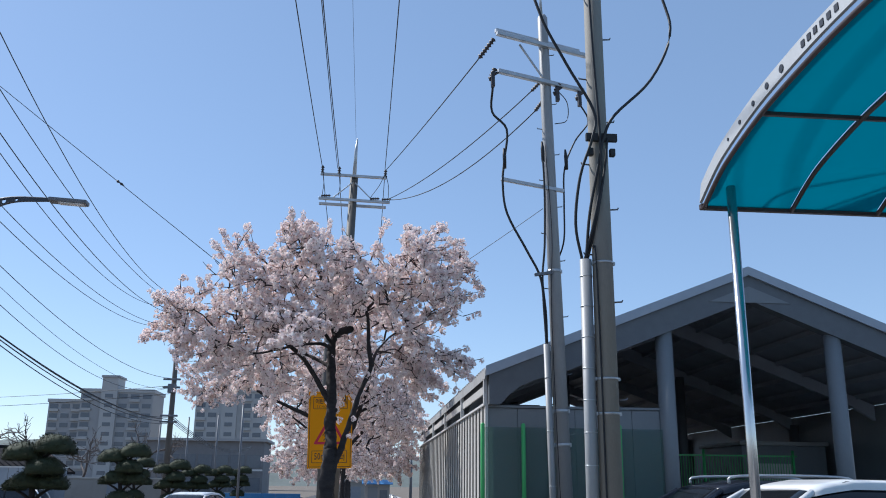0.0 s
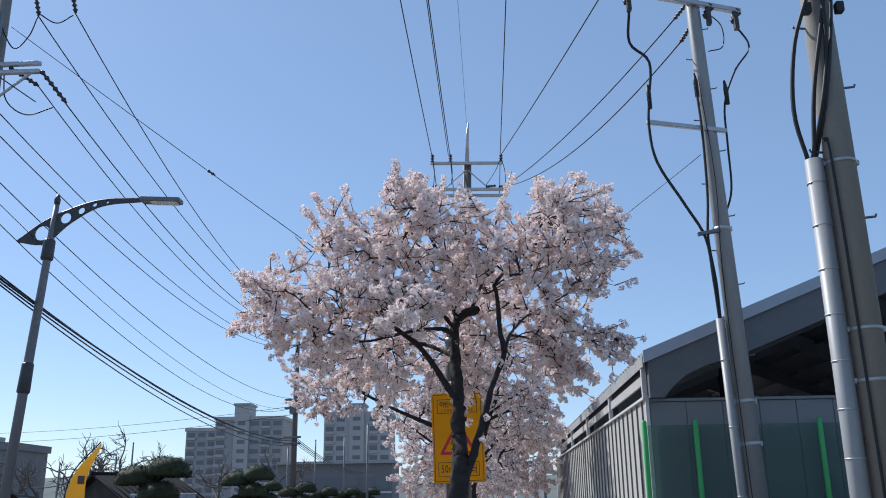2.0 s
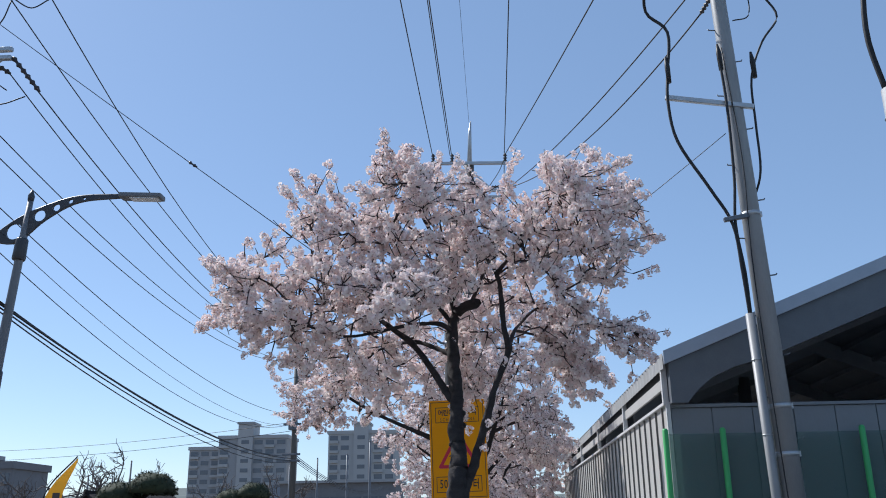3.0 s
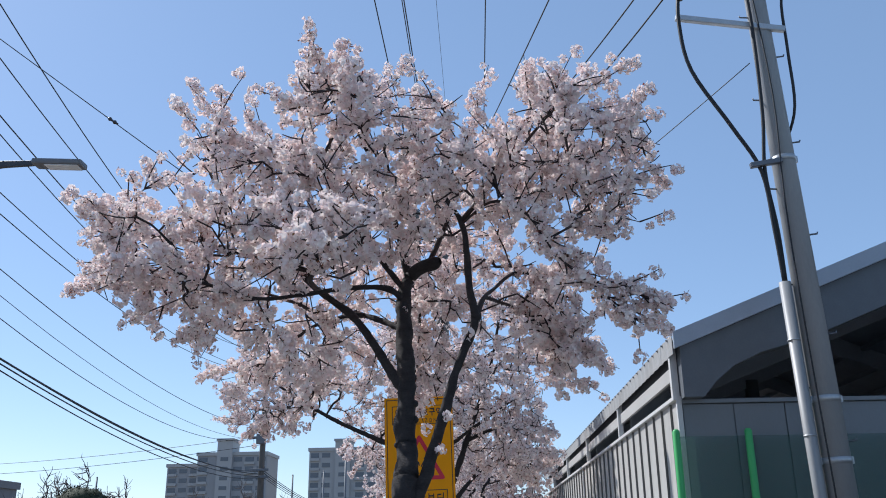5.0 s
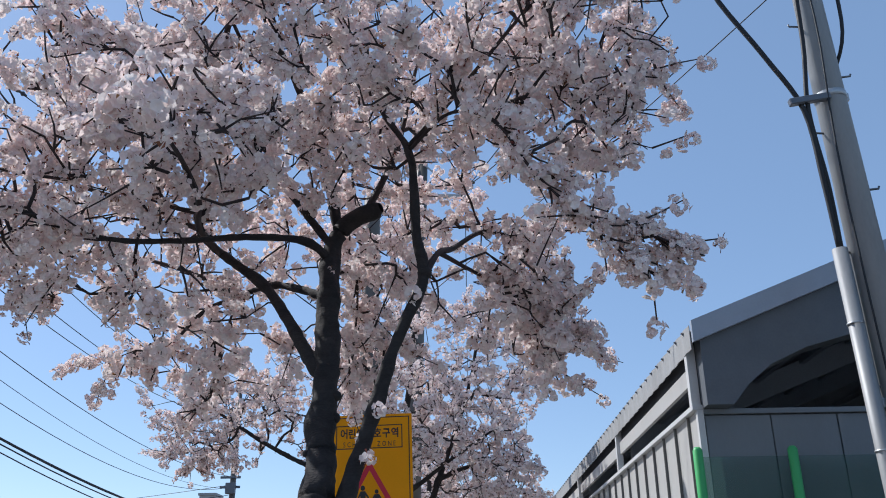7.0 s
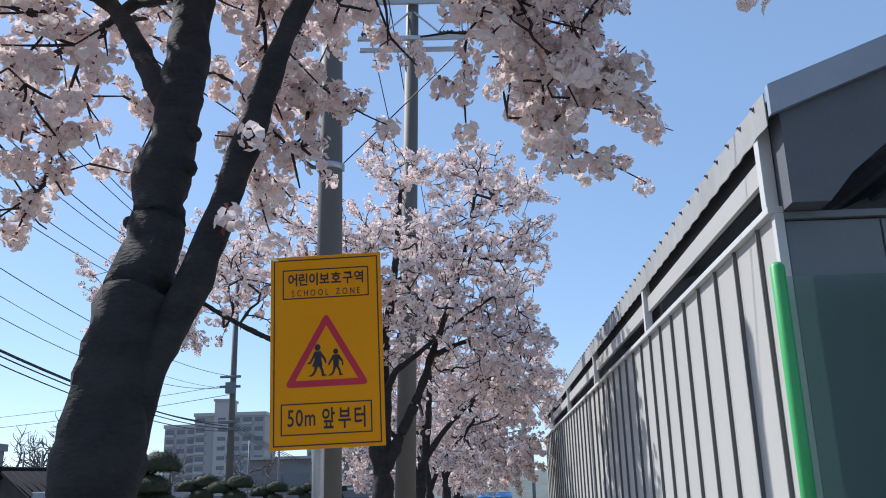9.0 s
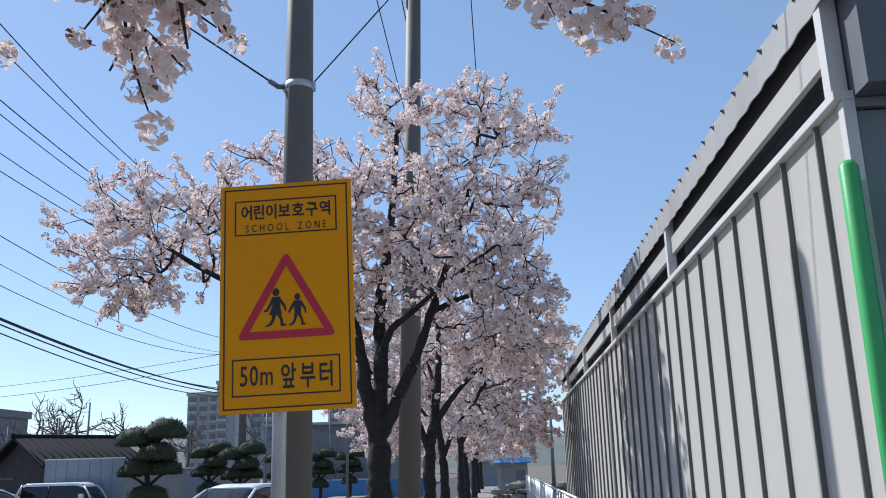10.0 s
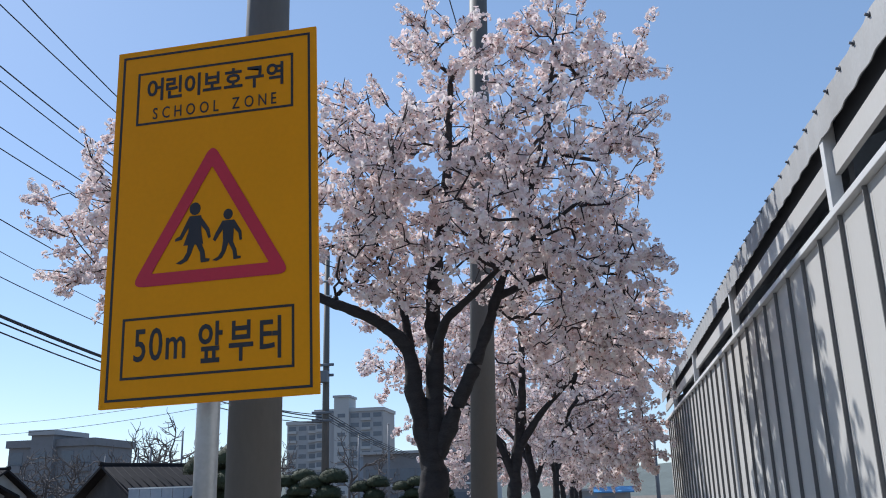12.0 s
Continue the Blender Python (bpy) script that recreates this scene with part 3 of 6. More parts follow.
for x, z in ((-0.76, 6.72), (-0.13, 6.85), (0.25, 6.72)):
    part("cable_end", tube([(x, -0.14, z - 0.17), (x, -0.14, z + 0.05), (x - 0.01, -0.15, z + 0.17)], [0.027, 0.032, 0.014], 10), M_BLACK, p2)
part("cable_bracket", tilted((-0.34, -0.1, 4.8), (-0.05, -0.1, 4.84), 0.05, 0.05), M_IRON, p2)
step_bolts(p2, 0.125, 0.085, 9.4, 1.9, 9.0, M_IRON)

# grey pole that carries the sign, and the thin post beside it
P4 = Vector((-0.7, 16.32, 0))
p4 = thing("street_pole", pose(*P4), "grey coated steel pole behind the yellow sign", "pole", "roadside poles")
part("shaft", tube([(0, 0, 0), (0, 0, 5.7), (0, 0, 5.74)], [0.118, 0.087, 0.05], 24), M_DARKPOLE, p4)
band(0, 0, 4.12, 0.092, M_GALV, p4, 0.05)
part("hook", tube([(-0.1, -0.02, 4.12), (-0.14, -0.03, 4.12), (-0.2, -0.05, 4.16)], 0.018, 8), M_IRON, p4)
part("base_collar", tube([(0, 0, 0), (0, 0, 0.05)], 0.17, 20), M_GALV, p4)

# tall pole with two crossarms further along
P3 = Vector((-0.79, 23.5, 0))
p3 = thing("utility_pole", pose(*P3, 0, 1.6, 0), "tall grey utility pole with two crossarms and pin insulators", "utility pole", "roadside poles")
part("shaft", tube([(0, 0, 0), (0, 0, 10.1)], [0.17, 0.11], 24), M_DARKPOLE, p3)
part("top_spike", tube([(0, 0, 10.0), (0, 0, 10.9), (0.02, 0, 11.25)], [0.06, 0.045, 0.015], 10), M_GALV, p3)
part("crossarm", tilted((-0.95, -0.13, 10.05), (0.92, -0.13, 10.05), 0.075, 0.075), M_GALV, p3)
part("crossarm", tilted((-0.95, -0.15, 9.32), (1.05, -0.15, 9.32), 0.075, 0.075), M_GALV, p3)
part("crossarm", tilted((-0.95, 0.15, 9.26), (0.95, 0.15, 9.26), 0.075, 0.075), M_GALV, p3)
for s in (-1, 1):
    part("brace", tilted((s * 0.55, -0.15, 9.36), (s * 0.04, -0.12, 9.85), 0.03, 0.03), M_GALV, p3)
for x in (-0.9, -0.43, 0.88):
    b = bmesh.new()
    insulator(b, (x, -0.13, 10.08), (x, -0.13, 10.3), 0.055, 3)
    part("pin_insulator", b, M_INSUL, p3)
for x in (-0.75, 0.62, 0.95):
    b = bmesh.new()
    insulator(b, (x - 0.13, -0.2, 9.38), (x + 0.13, -0.2, 9.4), 0.045, 4)
    part("strain_insulator", b, M_INSUL, p3)
for x0, x1 in ((-0.9, -0.85), (-0.43, -0.4), (0.88, 1.0), (0.88, 0.5)):
    part("jumper", tube(arc_points([(x0, -0.15, 10.2), ((x0 + x1) / 2 + 0.04, -0.2, 9.8), (x1, -0.2, 9.42)], 5), 0.009, 6), M_WIRE, p3)
guard = part("base_guard", tube([(0, 0, 0), (0, 0, 1.05)], [0.182, 0.178], 24), M_YELLOW, p3, "yellow and black base guard")
for k in range(3):
    part("stripe", tube([(0, 0, 0.1 + k * 0.36), (0, 0, 0.26 + k * 0.36)], [0.184, 0.1835], 24), M_BLACK, guard)

# pole across the road at the end of the left-hand lines
PL = Vector((-8.95, 16.2, 0))
pl = thing("utility_pole", pose(*PL), "dark utility pole with paired crossarms across the road", "utility pole", "roadside poles")
part("shaft", tube([(0, 0, -0.05), (0, 0, 11.6)], [0.19, 0.12], 24), M_CONCRETE, pl)
for z in (9.12, 9.28):
    part("crossarm", tilted((-0.9, -0.16, z), (0.95, -0.16, z), 0.08, 0.08), M_GALV, pl)
part("crossarm", tilted((-0.9, -0.16, 10.95), (1.4, -0.16, 10.95), 0.08, 0.08), M_GALV, pl)
part("brace", tilted((0.8, -0.16, 9.1), (0.08, -0.12, 8.55), 0.04, 0.04), M_GALV, pl)
part("transformer", tube([(0.02, -0.4, 9.6), (0.02, -0.4, 9.65), (0.02, -0.4, 10.2), (0.02, -0.4, 10.24)], [0.2, 0.22, 0.22, 0.18], 18), M_IRON, pl)
for pts in ([(0.25, -0.1, 9.15), (0.3, 0, 8.65), (0.65, 0.1, 8.4), (1.1, 0.15, 8.55)], [(0.1, -0.2, 10.1), (0.3, 0, 9.7), (0.5, 0.1, 10.0), (0.62, 0.1, 10.4)], [(0.7, 0, 10.4), (1.0, 0.1, 10.25), (1.3, 0.1, 10.4)]):
    part("jumper", tube(arc_points(pts, 6), 0.012, 6), M_WIRE, pl)
for a, c in (((0.95, -0.12, 9.15), (1.37, 0.1, 8.6)), ((1.3, -0.1, 10.9), (1.37, 0.05, 10.42)), ((0.6, -0.1, 10.9), (0.67, 0.05, 10.4)), ((0.35, -0.12, 9.25), (0.84, 0.05, 8.94))):
    b = bmesh.new()
    insulator(b, a, c, 0.05, 6)
    part("strain_insulator", b, M_INSUL, pl)

# pole further along the far kerb
PM = Vector((-9.6, 45.0, ROAD_Z))
pm = thing("utility_pole", pose(*PM), "slender dark utility pole beside the far pavement", "utility pole", "roadside poles")
part("shaft", tube([(0, 0, 0), (0, 0, 11.3)], [0.16, 0.1], 16), M_DARKPOLE, pm)
for z in (10.1, 9.5):
    part("crossarm", tilted((-1.0, -0.15, z), (0.25, -0.15, z), 0.08, 0.08), M_GALV, pm)
for z in (6.8, 6.4, 5.0, 4.7):
    part("cable_bracket", tilted((-0.5, -0.15, z), (0.35, -0.15, z), 0.08, 0.1), M_IRON, pm)
b = bmesh.new()
box(b, -0.2, 0.2, -0.45, -0.2, 6.1, 6.55, bevel=0.03)
part("transformer", b, M_IRON, pm)

# ---- overhead lines ----


def line(points, sag, r, group, label="black overhead power line strung between poles", n=24, name="power_line"):
    a, c = Vector(points[0]), Vector(points[1])
    pts = [a.lerp(c, k / n) - Vector((0, 0, sag * 4 * (k / n) * (1 - k / n))) for k in range(n + 1)]
    return tagged(part(name, tube(pts, r, 5), M_WIRE), label, "power line", group)


for x in (-1.42, -0.95, 0.36):
    line([(x, 23.42, 10.3), (x + 0.02, -22, 10.1)], 0.9, 0.011, "lines over the pavement")
line([(-0.99, 23.42, 10.3), (-0.86, -22, 10.1)], 1.0, 0.009, "lines over the pavement")
line([(-0.5, 23.55, 11.25), (-0.5, -22, 11.1)], 0.6, 0.004, "lines over the pavement", "thin grey earth wire above the power lines")
for x in (-1.42, -0.95, 0.36):
    line([(x, 23.42, 10.3), (x, 62, 10.3)], 0.7, 0.011, "lines over the pavement")
line([p3.matrix_basis @ Vector((0.88, -0.13, 10.28)), p2.matrix_basis @ (arms[0][0] + Vector((-0.25, 0.35, -0.28)))], 0.04, 0.011, "lines to the steel pole")
line([p3.matrix_basis @ Vector((1.0, -0.2, 9.4)), p2.matrix_basis @ Vector((-0.15, 0.45, 8.2))], 0.2, 0.011, "lines to the steel pole")
line([p3.matrix_basis @ Vector((1.0, -0.2, 9.38)), p2.matrix_basis @ Vector((-0.1, 0.45, 7.83))], 0.42, 0.011, "lines to the steel pole")
line([p2.matrix_basis @ Vector((-0.12, 0.08, 5.95)), P4 + Vector((0.1, 0, 4.15))], 0.06, 0.005, "guy wires", "thin steel guy wire between poles", name="guy_wire")
line([PL + Vector((0.2, 0, 10.15)), P4 + Vector((-0.2, -0.05, 4.16))], 0.02, 0.007, "guy wires", "thin steel guy wire between poles", name="guy_wire")
gi = bmesh.new()
insulator(gi, (-4.88, 16.23, 7.18), (-4.74, 16.23, 7.08), 0.03, 2)
tagged(part("guy_insulator", gi, M_INSUL), "small dark insulator bead on the guy wire", "insulator")
LEFT = (((-7.58, 16.2, 10.41), (-9.4, 45, 10.71), 1.22, 0.012), ((-8.28, 16.2, 10.38), (-10.0, 45, 10.63), 0.86, 0.012), ((-7.56, 16.2, 8.57), (-9.4, 45, 9.85), 0.99, 0.012),
        ((-8.11, 16.2, 8.94), (-10.5, 45, 10.35), 1.06, 0.011), ((-8.77, 16.2, 8.43), (-10.5, 45, 9.38), 0.81, 0.011), ((-8.71, 16.2, 7.99), (-10.5, 45, 9.27), 0.89, 0.011),
        ((-8.6, 16.2, 7.11), (-9.8, 45, 6.67), 0.85, 0.010), ((-8.55, 16.2, 6.71), (-9.8, 45, 6.16), 0.98, 0.007), ((-8.51, 16.2, 6.35), (-9.8, 45, 6.2), 1.2, 0.009))
for a, c, s, r in LEFT:
    line([a, c], s, r, "lines across the road")
for a, c in (((-8.95, 16.2, 10.36), (-8.95, -20, 10.3)), ((-8.1, 16.2, 8.6), (-8.3, -20, 8.6)), ((-8.8, 16.2, 7.4), (-8.8, -20, 7.3))):
    line([a, c], 0.9, 0.011, "lines across the road")
for k, (dz, r) in enumerate(((0, 0.022), (-0.05, 0.016), (0.05, 0.016), (-0.1, 0.014))):
    line([(-8.38, 16.2, 5.37 + dz), (-9.72, 44.85, 4.62 + dz * 2)], 0.62 + 0.05 * k, r, "telephone cables", "thick black bundled telephone cable sagging between poles", name="telephone_cable")
    line([(-9.62, 45.15, 4.75 + dz * 2), (-10.5, 85, 4.9 + dz)], 0.9, r, "telephone cables", "thick black bundled telephone cable sagging between poles", name="telephone_cable")
for z0, z1 in ((6.3, 7.2), (5.9, 6.5)):
    line([(-9.6, 44.9, z0), (-44, 66, z1)], 0.5, 0.012, "house lines", "thin house service line across the gardens")

# ---- street lamp across the road ----


def street_lamp(x, y):
    s = thing("street_lamp", pose(x, y, -0.05, 0, 3.2, 0), "grey tapered street lamp with pierced curved arm and flat head", "street lamp")
    part("base", tube([(0, 0, 0), (0, 0, 0.06), (0, 0, 0.3)], [0.2, 0.18, 0.12], 20), M_LAMPPOLE, s)
    part("shaft", tube([(0, 0, 0.2), (0, 0, 3.9), (0.01, 0, 6.4), (0.01, 0, 7.2)], [0.095, 0.085, 0.068, 0.05], 20), M_LAMPPOLE, s)
    for z, h in ((3.62, 0.55), (6.1, 0.4)):
        part("collar", tube([(0, 0, z), (0, 0, z + 0.03), (0, 0, z + h - 0.03), (0, 0, z + h)], [0.1, 0.115, 0.105, 0.09], 16), M_LAMPARM, s)
    part("finial", tube([(0.01, 0, 7.2), (0.01, 0, 7.3), (0.01, 0, 7.42)], [0.05, 0.06, 0.012], 12), M_LAMPARM, s)
    top = arc_points([(-0.62, 0, 6.45), (-0.15, 0, 6.85), (0.35, 0, 7.12), (0.9, 0, 7.3), (1.7, 0, 7.35)], 6)
    low = arc_points([(-0.62, 0, 6.43), (-0.1, 0, 6.42), (0.35, 0, 6.85), (0.9, 0, 7.19), (1.7, 0, 7.3)], 6)
    # curved plate with round holes that shrink towards the head
    outer = [Vector((p.x, p.z)) for p in top] + [Vector((p.x, p.z)) for p in low[::-1]]
    loops = [outer]
    for c, r in ((-0.17, 0.15), (0.24, 0.115), (0.52, 0.07), (0.76, 0.05), (1.0, 0.032)):
        zt = min(top, key=lambda p: abs(p.x - c)).z
        zl = min(low, key=lambda p: abs(p.x - c)).z
        r = min(r, (zt - zl) * 0.36)
        loops.append([Vector((c + r * math.cos(a / 20 * math.tau), (zt + zl) / 2 + r * math.sin(a / 20 * math.tau))) for a in range(20)])
    flat = [p for lp in loops for p in lp]
    b = bmesh.new()
    fa = [b.verts.new((p.x, -0.03, p.y)) for p in flat]
    fb_ = [b.verts.new((p.x, 0.03, p.y)) for p in flat]
    for a, c, d in geometry.tessellate_polygon([[p.to_3d() for p in lp] for lp in loops]):
        b.faces.new((fa[a], fa[c], fa[d]))
        b.faces.new((fb_[d], fb_[c], fb_[a]))
    k0 = 0
    for lp in loops:
        n = len(lp)
        for k in range(n):
            b.faces.new((fa[k0 + k], fa[k0 + (k + 1) % n], fb_[k0 + (k + 1) % n], fb_[k0 + k]))
        k0 += n
    bmesh.ops.recalc_face_normals(b, faces=b.faces)
    part("arm_plate", b, M_LAMPARM, s, "dark grey curved arm plate with round holes")
    part("arm_rib", tube(top, 0.03, 8), M_LAMPARM, s)
    head = boxed(1.65, 2.42, -0.13, 0.13, 7.28, 7.37, bevel=0.03)
    h = part("head", head, M_LAMPPOLE, s, "flat grey LED head")
    part("diffuser", boxed(1.85, 2.36, -0.1, 0.1, 7.268, 7.279), M_WHITE, h)
    return s


street_lamp(-8.64, 17.6)


# ---- school-zone sign ----
SX, SY, SZ0, SZ1 = -0.571, 15.59, 1.861, 3.151
SW = 0.735
sign = thing("school_zone_sign", pose(SX, SY, SZ0, 0, -1.35, 0), "yellow school zone sign with red triangle and black Korean lettering", "road sign")
SH = SZ1 - SZ0
sign.scale = (1.0435, 1.0, 1.021)
part("board", boxed(-SW / 2, SW / 2, 0, 0.012, 0, SH, bevel=0.003), M_YELLOW, sign)
part("backing", boxed(-SW / 2 + 0.01, SW / 2 - 0.01, 0.0125, 0.03, 0.01, SH - 0.01), M_ALU, sign)


def frame_outline(name, x0, x1, z0, z1, w, mat, parent, y=-0.0015):
    b = bmesh.new()
    box(b, x0, x1, y, 0.0, z0, z0 + w)
    box(b, x0, x1, y, 0.0, z1 - w, z1)
    box(b, x0, x0 + w, y, 0.0, z0 + w, z1 - w)
    box(b, x1 - w, x1, y, 0.0, z0 + w, z1 - w)
    return part(name, b, mat, parent)


def lettering(text, x, z, width, height, parent, mat, bold=0.0, fill=0.85):
    """Each character is a part; they fill the given width and stand on z."""
    made = []
    for ch in text:
        if ch == " ":
            made.append(None)
            continue
        c = bpy.data.curves.new("letter", "FONT")
        c.body, c.align_x, c.size, c.extrude, c.resolution_u, c.offset = ch, "LEFT", 0.1, 0.0007, 3, bold
        o = new("letter", c)
        me = bpy.data.meshes.new_from_object(o.evaluated_get(bpy.context.evaluated_depsgraph_get()))
        bpy.data.objects.remove(o)
        made.append(me)
    real = [m for m in made if m]
    low = min(v.co.y for m in real for v in m.vertices)
    sy = height / (max(v.co.y for m in real for v in m.vertices) - low)
    wide = [(max(v.co.x for v in m.vertices) - min(v.co.x for v in m.vertices)) if m else 0.03 for m in made]
    sx = width * fill / sum(wide)
    gap = width * (1 - fill) / max(1, len(made) - 1)
    for m, w in zip(made, wide):
        if m:
            left = min(v.co.x for v in m.vertices)
            for v in m.vertices:
                v.co = ((v.co.x - left) * sx + x, -v.co.z - 0.0012, (v.co.y - low) * sy + z)
            m.materials.clear()
            m.materials.append(mat)
            o = new("letter", m)
            o.parent = parent
        x += w * sx + gap


frame_outline("border_line", -SW / 2 + 0.022, SW / 2 - 0.022, 0.022, SH - 0.022, 0.008, M_SIGNBLACK, sign)
frame_outline("border_line", -0.287, 0.285, SH - 0.298, SH - 0.093, 0.008, M_SIGNBLACK, sign)
frame_outline("border_line", -0.297, 0.287, 0.09, 0.294, 0.008, M_SIGNBLACK, sign)
lettering("어린이보호구역", -0.25, SH - 0.208, 0.5, 0.088, sign, M_SIGNBLACK, 0.0022, 0.88)
lettering("SCHOOL ZONE", -0.225, SH - 0.28, 0.45, 0.044, sign, M_SIGNBLACK, 0.0002, 0.6)
lettering("50m", -0.253, 0.146, 0.177, 0.11, sign, M_SIGNBLACK, 0.0008, 0.86)
lettering("앞부터", -0.032, 0.123, 0.276, 0.138, sign, M_SIGNBLACK, 0.0018, 0.84)
tri_out, tri_in = [(-0.275, 0.398), (0.275, 0.398), (0.0, 0.892)], [(-0.203, 0.441), (0.203, 0.441), (0.0, 0.806)]


def rounded(points, r, n=5):
    out = []
    for i, p in enumerate(points):
        p, a, c = Vector(p), Vector(points[i - 1]), Vector(points[(i + 1) % len(points)])
        u, v = (a - p).normalized() * r, (c - p).normalized() * r
        for k in range(n + 1):
            t = k / n
            out.append((p + u * (1 - t) ** 2 + v * t * t)[:])
    return out


b = bmesh.new()
o3, i3 = rounded(tri_out, 0.045), rounded(tri_in, 0.006)
for y in (-0.002, 0.0):
    vo = [b.verts.new((x, y, z)) for x, z in o3]
    vi = [b.verts.new((x, y, z)) for x, z in i3]
    for k in range(len(vo)):
        b.faces.new((vo[k], vo[(k + 1) % len(vo)], vi[(k + 1) % len(vi)], vi[k]))
bmesh.ops.recalc_face_normals(b, faces=b.faces)
part("triangle", b, M_SIGNRED, sign, "red warning triangle")


def pictogram(x, h, skirt):
    """A plain walking symbol: a disc, a tapered block and bars for arms and striding legs."""
    b = bmesh.new()
    z0 = 0.464

    def shape(points, y):
        prism(b, [(x + h * u * 0.86, z0 + h * v) for u, v in points], "y", y, 0)
    shape([(0.105 * math.cos(a * 0.5236), 0.89 + 0.105 * math.sin(a * 0.5236)) for a in range(12)], -0.002)
    if skirt:
        shape([(-0.2, 0.3), (0.17, 0.3), (0.13, 0.5), (0.12, 0.77), (-0.1, 0.77), (-0.11, 0.52)], -0.0021)
        shape([(-0.1, 0.77), (-0.06, 0.66), (-0.24, 0.4), (-0.36, 0.38), (-0.36, 0.42), (-0.27, 0.46)], -0.0022)
        shape([(0.1, 0.77), (0.06, 0.68), (0.22, 0.5), (0.27, 0.38), (0.31, 0.4), (0.28, 0.54)], -0.0023)
    else:
        shape([(-0.1, 0.36), (0.12, 0.36), (0.14, 0.77), (-0.12, 0.77)], -0.0021)
        shape([(-0.12, 0.77), (-0.08, 0.64), (-0.2, 0.5), (-0.28, 0.38), (-0.33, 0.42), (-0.26, 0.56)], -0.0022)
        shape([(0.14, 0.77), (0.1, 0.64), (0.24, 0.5), (0.27, 0.36), (0.32, 0.37), (0.3, 0.54)], -0.0023)
    shape([(-0.1, 0.37), (0.03, 0.37), (-0.05, 0.16), (-0.12, 0.05), (-0.24, 0.0), (-0.33, 0.02), (-0.2, 0.08), (-0.13, 0.18)], -0.0024)
    shape([(0.0, 0.37), (0.11, 0.37), (0.2, 0.18), (0.22, 0.06), (0.3, 0.05), (0.29, 0.01), (0.14, 0.0), (0.12, 0.16)], -0.0025)
    return part("symbol", b, M_SIGNBLACK, sign)


pictogram(-0.057, 0.216, True)
pictogram(0.06, 0.18, False)
sp = thing("sign_post", pose(-0.675, 15.83, 0), "slim pale grey sign post fixed behind the sign", "post")
part("tube", tube([(0, 0, 0), (0, 0, 2.98), (0, 0, 3.0)], [0.041, 0.041, 0.03], 18), M_GALV, sp)
for z in (2.05, 2.9):
    b = bmesh.new()
    box(b, -0.26, 0.26, -0.208, -0.17, z - 0.02, z + 0.02)
    box(b, -0.03, 0.03, -0.17, -0.033, z - 0.02, z + 0.02)
    part("bracket", b, M_ALU, sp)
part("foot", tube([(0, 0, 0), (0, 0, 0.03)], 0.12, 18), M_GALV, sp)


# ---- canopy ----
def canopy():
    c = thing("canopy", pose(2.73, 6.6, 0), "curved teal polycarbonate canopy with white rim on steel posts", "canopy")
    prof = [(0, 3.85), (-0.3, 3.99), (-0.57, 4.08), (-1.13, 4.19), (-1.68, 4.245), (-2.2, 4.27), (-2.8, 4.26), (-3.4, 4.18), (-3.9, 4.02), (-4.2, 3.85)]
    pts = [(p.y, p.z) for p in arc_points([(0, y, z) for y, z in prof], 4)]
    length = 6.0
    n_rib = 8
    seg = length / n_rib
    k_step = 4
    for i in range(n_rib):
        for k in range(0, len(pts) - 1, k_step * 3):
            chunk = pts[k:k + k_step * 3 + 1]
            b = bmesh.new()
            prism(b, chunk + [(y, z - 0.006) for y, z in chunk[::-1]], "x", i * seg + 0.012, (i + 1) * seg - 0.012)
            part("panel", b, M_TEAL, c)
    for i in range(n_rib + 1):
        part("rib", tube([(i * seg, y, z - 0.03) for y, z in pts], 0.02, 6), M_BROWNBAR, c)
    for k in list(range(0, len(pts), k_step * 3)):
        y, z = pts[k]
        part("purlin", tilted((0, y, z - 0.02), (length, y, z - 0.02), 0.035, 0.03), M_BROWNBAR, c)
    part("eave_bar", tilted((-0.02, 0.02, 3.845), (length, 0.02, 3.845), 0.05, 0.05), M_BROWNBAR, c, "brown eave bar")
    rim = prism(bmesh.new(), [(y, z + 0.02) for y, z in pts] + [(y + 0.02, z - 0.0 + 0.13) for y, z in pts[:0:-1]], "x", -0.03, -0.006)
    r = part("rim", rim, M_RIM, c, "white curved rim board")
    def along(k):
        return tuple(float(np.interp(k, range(len(pts)), [p[i] for p in pts])) for i in (0, 1))
    for i, k in enumerate((8.6, 10.2, 11.8, 13.4, 15.0)):
        y, z = along(k)
        b = tube([(-0.036, y, z + 0.075), (-0.029, y, z + 0.075)], 0.013 + 0.004 * i, 14)
        part("dot", b, M_SIGNBLACK, r)
    for k in range(6):
        y0, z0 = along(17.2 + 0.62 * k)
        part("mark", boxed(-0.036, -0.029, y0 - 0.03, y0 + 0.012, z0 + 0.055, z0 + 0.1), M_SIGNBLACK, r)
    for x in (0.157, 3.0, 5.9):
        part("post", tube([(x, -0.2, 0), (x, -0.2, 3.95)], 0.038, 16), M_CHROME, c, "polished steel post")
        part("post", tube([(x, -3.9, 0), (x, -3.9, 4.1)], 0.038, 16), M_CHROME, c)
    return c


canopy()


